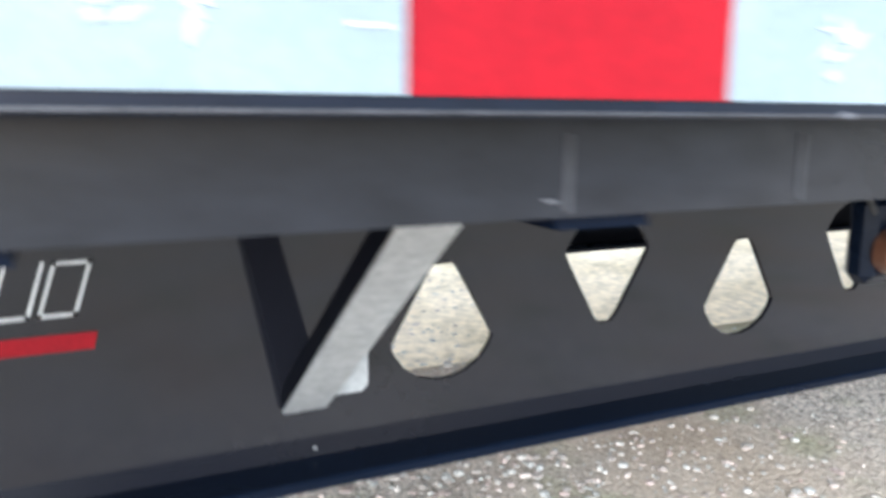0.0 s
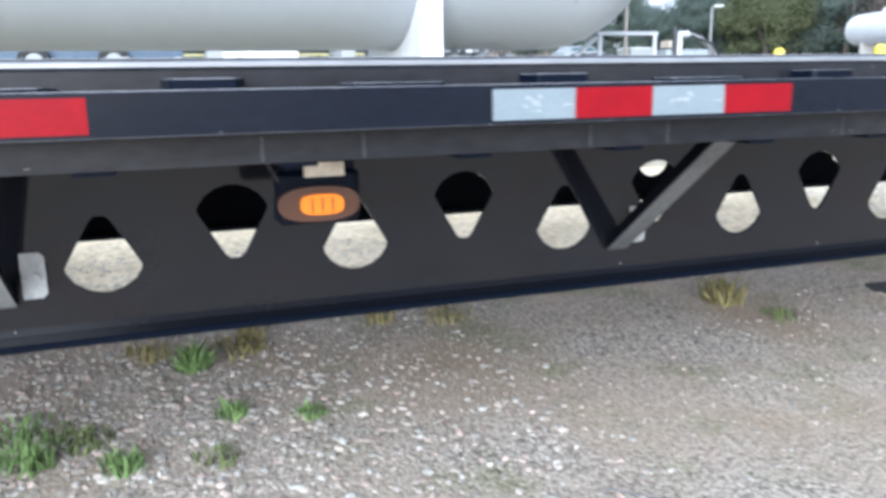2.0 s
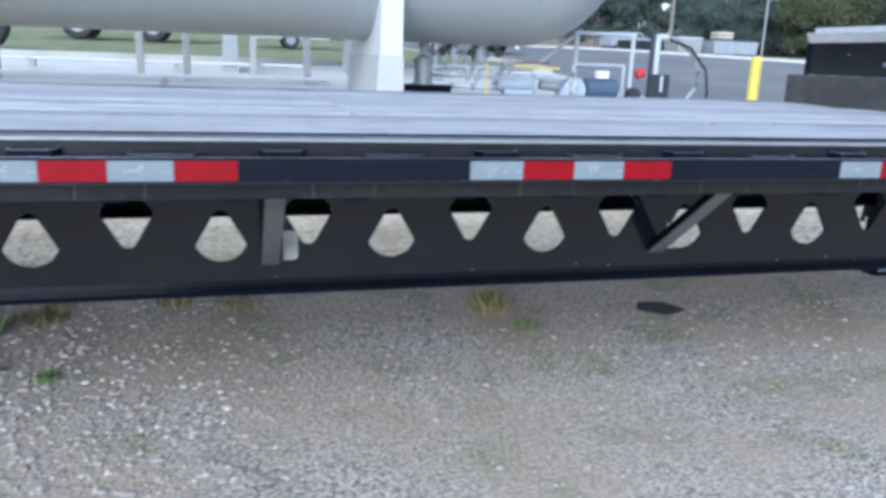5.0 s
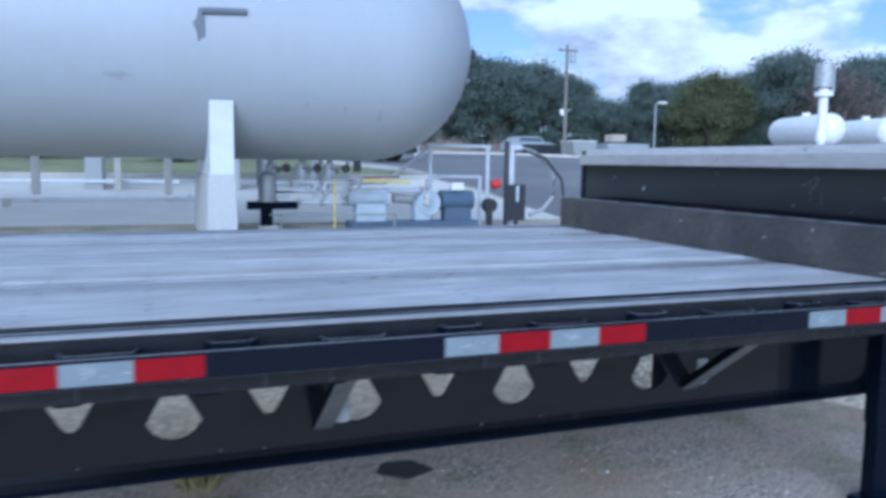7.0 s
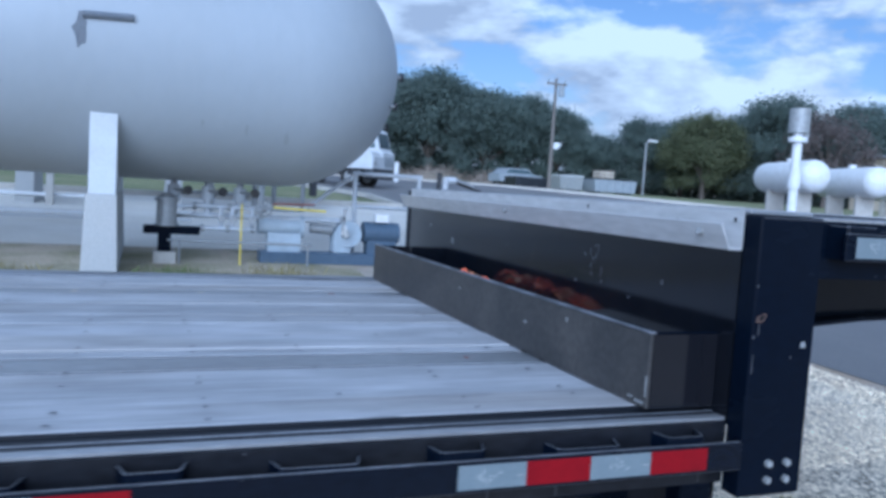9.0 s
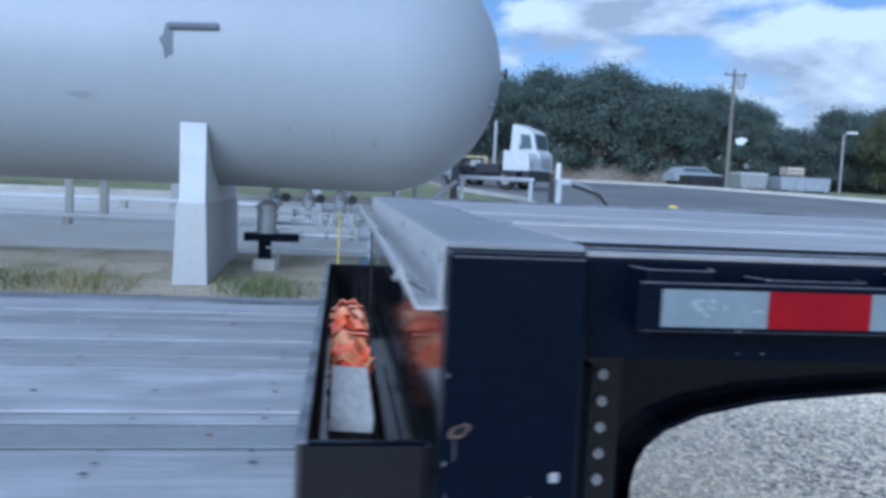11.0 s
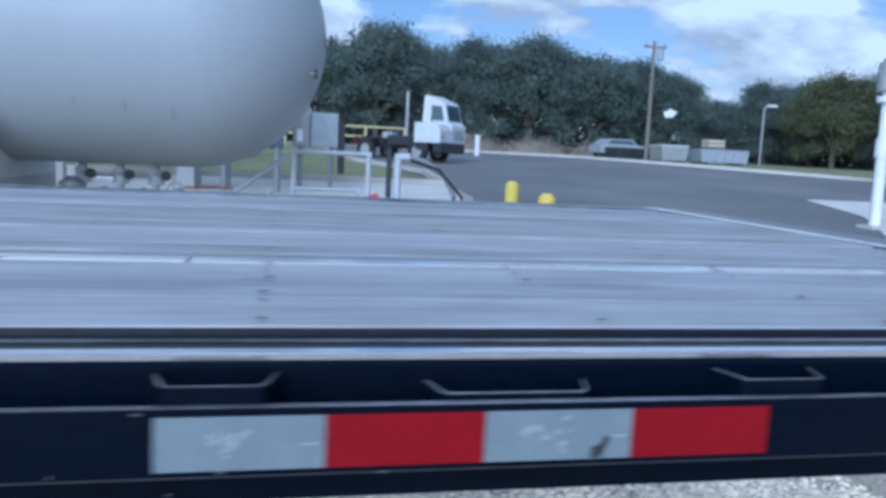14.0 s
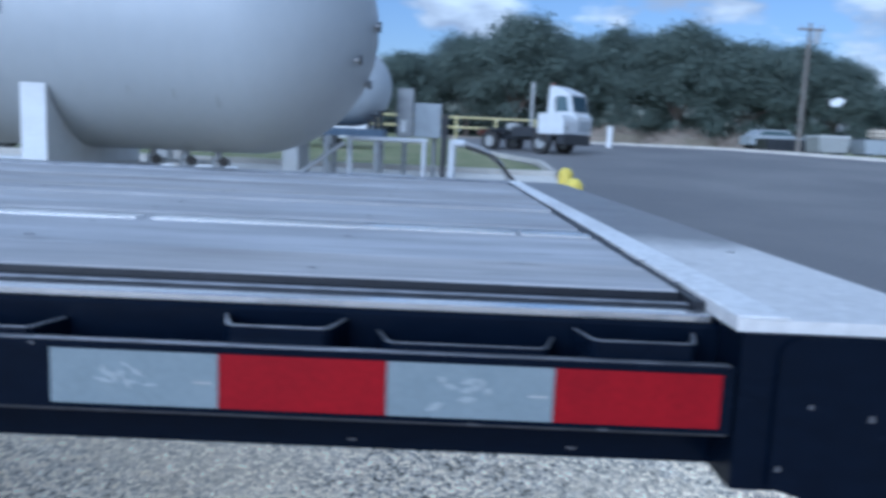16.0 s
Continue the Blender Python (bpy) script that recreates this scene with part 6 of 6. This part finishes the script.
def plant(kind, x, y, scale, label):
    trunk, crown = kinds[kind]
    t = thing("oak_tree", label, "tree", "trees beyond the road", at=(x, y, gz(y)))
    for nm, me in (("trunk", trunk), ("crown", crown)):
        o = new(nm, me)
        o.parent = t
    t.rotation_euler = (0, 0, tree_rng.uniform(0, math.tau))
    t.scale = (scale, scale, scale)


# height of the tree line, by place along the row
def row_height(x):
    return float(np.interp(x, [-14, 1, 4, 7, 11, 20, 24, 32, 38, 43, 47, 52, 60, 90], [0.62, 0.62, 0.70, 0.88, 0.95, 0.98, 0.96, 0.94, 0.84, 0.68, 0.60, 0.72, 0.9, 1.0]))


for k in range(20):
    x = -14 + 4.6 * k + tree_rng.uniform(-0.8, 0.8)
    plant(k % 3, x, 66 + tree_rng.uniform(-2, 2), row_height(x) * tree_rng.uniform(0.88, 1.08), "dark green broad oak in the row beyond the road")
for k in range(13):
    x = -10 + 7.5 * k
    plant((k + 1) % 3, x, 76 + tree_rng.uniform(-2, 2), row_height(x * 0.88) * tree_rng.uniform(0.95, 1.1), "dark green oak behind the front row")
for x, y, s in ((51, 57, 0.85), (57, 54, 1.0), (64, 52, 1.1), (73, 50, 1.15), (84, 50, 1.2)):
    plant(3 if x < 55 else int(x) % 3, x, y, s, "lighter green oak nearer the road" if x < 55 else "dark green oak nearer the road")
# a ragged gap between the crowns where the sky shows through
gap_at, gap_dir = Vector((42.7, 70.0, 6.85)), Vector((0.454, 0.888, 0.064)).normalized()
bpy.context.view_layer.update()
for t in [o for o in scene.objects if o.name.startswith("oak_tree")]:
    off = t.location - gap_at
    if (off - gap_dir * off.dot(gap_dir)).length < 9:
        crown = next(c for c in t.children if c.name.startswith("crown"))
        bm = bmesh.new()
        bm.from_mesh(crown.data)
        gone = []
        for face in bm.faces:
            p = t.matrix_world @ face.calc_center_median() - gap_at
            p -= gap_dir * p.dot(gap_dir)
            if p.length < 0.56 + 0.12 * math.sin(2.0 * math.atan2(p.z, p.x) + 1.0) + 0.07 * math.sin(5.0 * math.atan2(p.z, p.x)):
                gone.append(face)
        bmesh.ops.delete(bm, geom=gone, context="FACES")
        crown.data = crown.data.copy()
        bm.to_mesh(crown.data)
        bm.free()
bare_trunk, bare_crown = tree_parts(9, 7.6, 3.6, 5200, M["leaf_dry"])
bare = thing("sparse_tree", "sparse greyish tree with thin foliage beside the shed", "tree", at=(54.6, 46.5, gz(46.5)))
for nm, me in (("trunk", bare_trunk), ("crown", bare_crown)):
    o = new(nm, me)
    o.parent = bare
rg = random.Random(8)
v, f = [], []
for i in range(26000):
    x = rg.uniform(-20, 95)
    y = 71 + rg.gauss(0, 1.4) - max(x - 45, 0) * 0.3
    p = Vector((x, y, gz(y) + abs(rg.gauss(0, 1.1))))
    s = rg.uniform(0.12, 0.3)
    a = Vector((rg.gauss(0, 1), rg.gauss(0, 1), rg.gauss(0, 1))).normalized()
    b = a.cross(Vector((rg.gauss(0, 1), rg.gauss(0, 1), rg.gauss(0, 1)))).normalized()
    n = len(v)
    v += [p - a * s, p + b * s * 0.6, p + a * s, p - b * s * 0.6]
    f.append((n, n + 1, n + 2, n + 3))
tagged(raw("undergrowth", v, f, M["leaf"]), "dark undergrowth below the trees", "undergrowth", "", "stuff")

# bank of tan soil and pale rubble under the trees
bank_rng = random.Random(17)
for bx, by, bl, bh, lab in ((20.5, 60.0, 3.4, 1.6, "low heap of tan soil and brush under the trees"), (25.6, 58.5, 3.0, 1.4, "low heap of tan soil under the trees"), (30.5, 57.5, 2.4, 1.3, "pale rubble heap under the trees"), (16.5, 61.0, 2.8, 1.3, "brown brush heap under the trees")):
    heap = thing("soil_heap", lab, "heap", "soil heaps", at=(bx, by, gz(by)))
    bm = bmesh.new()
    bmesh.ops.create_icosphere(bm, subdivisions=4, radius=1.0)
    for q in bm.verts:
        n_ = 0.5 * math.sin(q.co.x * 5 + bx) * math.cos(q.co.y * 4) + 0.25 * math.sin(q.co.x * 11 + q.co.z * 9)
        q.co = Vector((q.co.x * bl, q.co.y * 1.2, max(q.co.z, -0.1) * bh * 0.65 * (1 + 0.4 * n_)))
    part("mound", bm, M["bank"], heap, "", True)
    v, f = [], []
    for i in range(420):
        u, w = bank_rng.uniform(-bl, bl), bank_rng.gauss(0, 0.6)
        a = Vector((u, w, max(0.05, bh * 0.6 * (1 - (u / bl) ** 2) * bank_rng.uniform(0.5, 1.1))))
        b = a + Vector((bank_rng.gauss(0, 0.5), bank_rng.gauss(0, 0.4), bank_rng.uniform(-0.1, 0.75)))
        q = bank_rng.uniform(0.012, 0.035)
        n = len(v)
        v += [a + Vector((q, 0, 0)), a + Vector((-q, 0, 0)), a + Vector((0, 0, q * 1.7)), b + Vector((q * 0.4, 0, 0)), b - Vector((q * 0.4, 0, 0)), b + Vector((0, 0, q * 0.6))]
        f += [(n, n + 1, n + 4, n + 3), (n + 1, n + 2, n + 5, n + 4), (n + 2, n, n + 3, n + 5)]
    twigs = raw("brush", v, f, M["twig"])
    twigs.parent = heap
    tagged(twigs, "tangle of dry grey and tan branches", "", "", "stuff")

# ---- loose stones and weeds near the trailer ----
ico = [(0, 0, 1), (0.89, 0, 0.45), (0.28, 0.85, 0.45), (-0.72, 0.53, 0.45), (-0.72, -0.53, 0.45), (0.28, -0.85, 0.45),
       (0.72, 0.53, -0.45), (-0.28, 0.85, -0.45), (-0.89, 0, -0.45), (-0.28, -0.85, -0.45), (0.72, -0.53, -0.45)]
ico_f = [(0, 1, 2), (0, 2, 3), (0, 3, 4), (0, 4, 5), (0, 5, 1), (1, 6, 2), (2, 7, 3), (3, 8, 4), (4, 9, 5), (5, 10, 1), (6, 7, 2), (7, 8, 3), (8, 9, 4), (9, 10, 5), (10, 6, 1)]
rs = np.random.RandomState(4)


def stones(name, count, x0, x1, y0, y1, smin, smax, label, material="stone", fading=False):
    base = np.array(ico)
    xs, ys = rs.uniform(x0, x1, count), rs.uniform(y0, y1, count)
    if fading:
        xs = x0 + (x1 - x0) * (1 - np.sqrt(1 - rs.random_sample(count)))
    sz = smin + (smax - smin) * rs.random_sample(count) ** 2.2
    v = np.empty((count, 11, 3))
    ang = rs.uniform(0, math.tau, count)
    ca, sa = np.cos(ang), np.sin(ang)
    stretch = rs.uniform(0.6, 1.2, (count, 3)) * np.array([1.15, 0.9, 0.5])
    jit = base[None] * (1 + rs.uniform(-0.22, 0.22, (count, 11, 1)))
    p = jit * stretch[:, None, :] * sz[:, None, None]
    v[:, :, 0] = p[:, :, 0] * ca[:, None] - p[:, :, 1] * sa[:, None] + xs[:, None]
    v[:, :, 1] = p[:, :, 0] * sa[:, None] + p[:, :, 1] * ca[:, None] + ys[:, None]
    g = np.interp(ys, [q[0] for q in GROUND], [q[1] for q in GROUND])
    v[:, :, 2] = p[:, :, 2] + (g + sz * 0.22)[:, None]
    f = (np.array(ico_f)[None] + (np.arange(count) * 11)[:, None, None]).reshape(-1, 3)
    ob = raw(name, v.reshape(-1, 3).tolist(), f.tolist(), M[material])
    return tagged(ob, label, "gravel", "", "stuff")


stones("gravel_stones", 13000, -1.4, 5.4, -0.6, 4.2, 0.003, 0.010, "loose pale gravel stones beneath and beside the trailer")
stones("coarse_stones", 11000, -1.5, 1.5, 0.0, 3.4, 0.006, 0.018, "coarser loose stones among the gravel", "mid_stone", True)
stones("loose_chips", 500, 0.2, 5.0, -0.6, 1.6, 0.008, 0.018, "scattered chips on the dusty gravel")
stones("neck_gravel", 29000, 5.0, 9.5, 2.1, 5.2, 0.007, 0.022, "loose grey and white gravel beneath the upper deck, lightened for sunlight", "pale_stone")


def weed(x, y, h, count, spread, material, label, seed):
    rg = random.Random(seed)
    v, f = [], []
    for i in range(count):
        a, q = rg.uniform(0, math.tau), spread * rg.random() ** 0.7
        bx, by = q * math.cos(a), q * math.sin(a)
        lx, ly, hh, w = rg.gauss(0, 0.35) * h, rg.gauss(0, 0.35) * h, h * rg.uniform(0.4, 1.1), rg.uniform(0.003, 0.007)
        n = len(v)
        t = a + 1.2
        v += [(bx - w * math.cos(t), by - w * math.sin(t), -0.01), (bx + w * math.cos(t), by + w * math.sin(t), -0.01),
              (bx + lx * 0.5 + w * 0.8 * math.cos(t), by + ly * 0.5 + w * 0.8 * math.sin(t), hh * 0.65), (bx + lx, by + ly, hh), (bx + lx * 0.5 - w * 0.8 * math.cos(t), by + ly * 0.5 - w * 0.8 * math.sin(t), hh * 0.65)]
        f.append((n, n + 1, n + 2, n + 3, n + 4))
    ob = raw("weed_tuft", v, f, material)
    ob.location = (x, y, gz(y))
    return tagged(ob, label, "weed", "weeds in the gravel" if spread < 0.095 else "", "" if spread < 0.095 else "stuff")


G_, S_ = "small green weed growing in the gravel", "dry straw-coloured tuft in the gravel"
for i, (x, y, h, c, s, m, lab) in enumerate(((0.107, 1.72, 0.10, 150, 0.055, "blade", G_), (0.34, 1.95, 0.07, 60, 0.06, "straw", S_), (2.50, 1.72, 0.12, 150, 0.10, "straw", S_),
        (0.22, 1.25, 0.06, 60, 0.05, "blade", G_), (-0.35, 1.1, 0.07, 80, 0.07, "blade", G_), (-0.1, 1.0, 0.06, 70, 0.06, "blade", G_), (2.6, 1.45, 0.05, 40, 0.09, "dull_blade", G_),
        (-0.40, 1.32, 0.035, 150, 0.15, "blade", G_), (-0.22, 1.22, 0.03, 120, 0.10, "dull_blade", G_), (0.45, 1.18, 0.03, 70, 0.06, "blade", G_), (-0.55, 0.95, 0.04, 140, 0.14, "dull_blade", G_), (0.16, 0.96, 0.025, 60, 0.07, "dull_blade", G_), (0.30, 1.86, 0.04, 110, 0.13, "straw", S_), (1.2, 1.95, 0.04, 90, 0.14, "straw", S_),
        (-0.05, 1.9, 0.06, 60, 0.09, "straw", S_), (0.9, 2.0, 0.06, 60, 0.08, "straw", S_), (6.9, 1.7, 0.05, 50, 0.06, "straw", S_), (4.0, 7.6, 0.2, 300, 0.6, "dull_blade", G_),
        (2.0, 7.7, 0.2, 300, 0.7, "straw", S_), (0.9, 7.8, 0.2, 340, 0.8, "dull_blade", G_), (5.2, 8.0, 0.2, 160, 0.5, "straw", S_))):
    weed(x, y, h, c, s, M[m], lab, 40 + i)
mat_flap = raw("rubber_scrap", [(3.30, 1.60, 0.012), (3.42, 1.50, 0.014), (3.58, 1.56, 0.010), (3.50, 1.70, 0.016), (3.36, 1.72, 0.012),
                                (3.30, 1.60, 0.0), (3.42, 1.50, 0.0), (3.58, 1.56, 0.0), (3.50, 1.70, 0.0), (3.36, 1.72, 0.0)],
               [(0, 1, 2, 3, 4), (0, 5, 6, 1), (1, 6, 7, 2), (2, 7, 8, 3), (3, 8, 9, 4), (4, 9, 5, 0)], M["rubber"])
tagged(mat_flap, "flat dark scrap of rubber lying on the gravel", "scrap")
wire = thing("bent_wire", "thin bent dark wire lying on the gravel", "wire")
tubepart("wire", [(1.08, 0.425, 0.008), (1.13, 0.372, 0.012), (1.21, 0.303, 0.010), (1.28, 0.240, 0.012), (1.316, 0.212, 0.009), (1.30, 0.195, 0.008), (1.25, 0.190, 0.008)], 0.0022, M["brace_dark"], wire, "", 6)
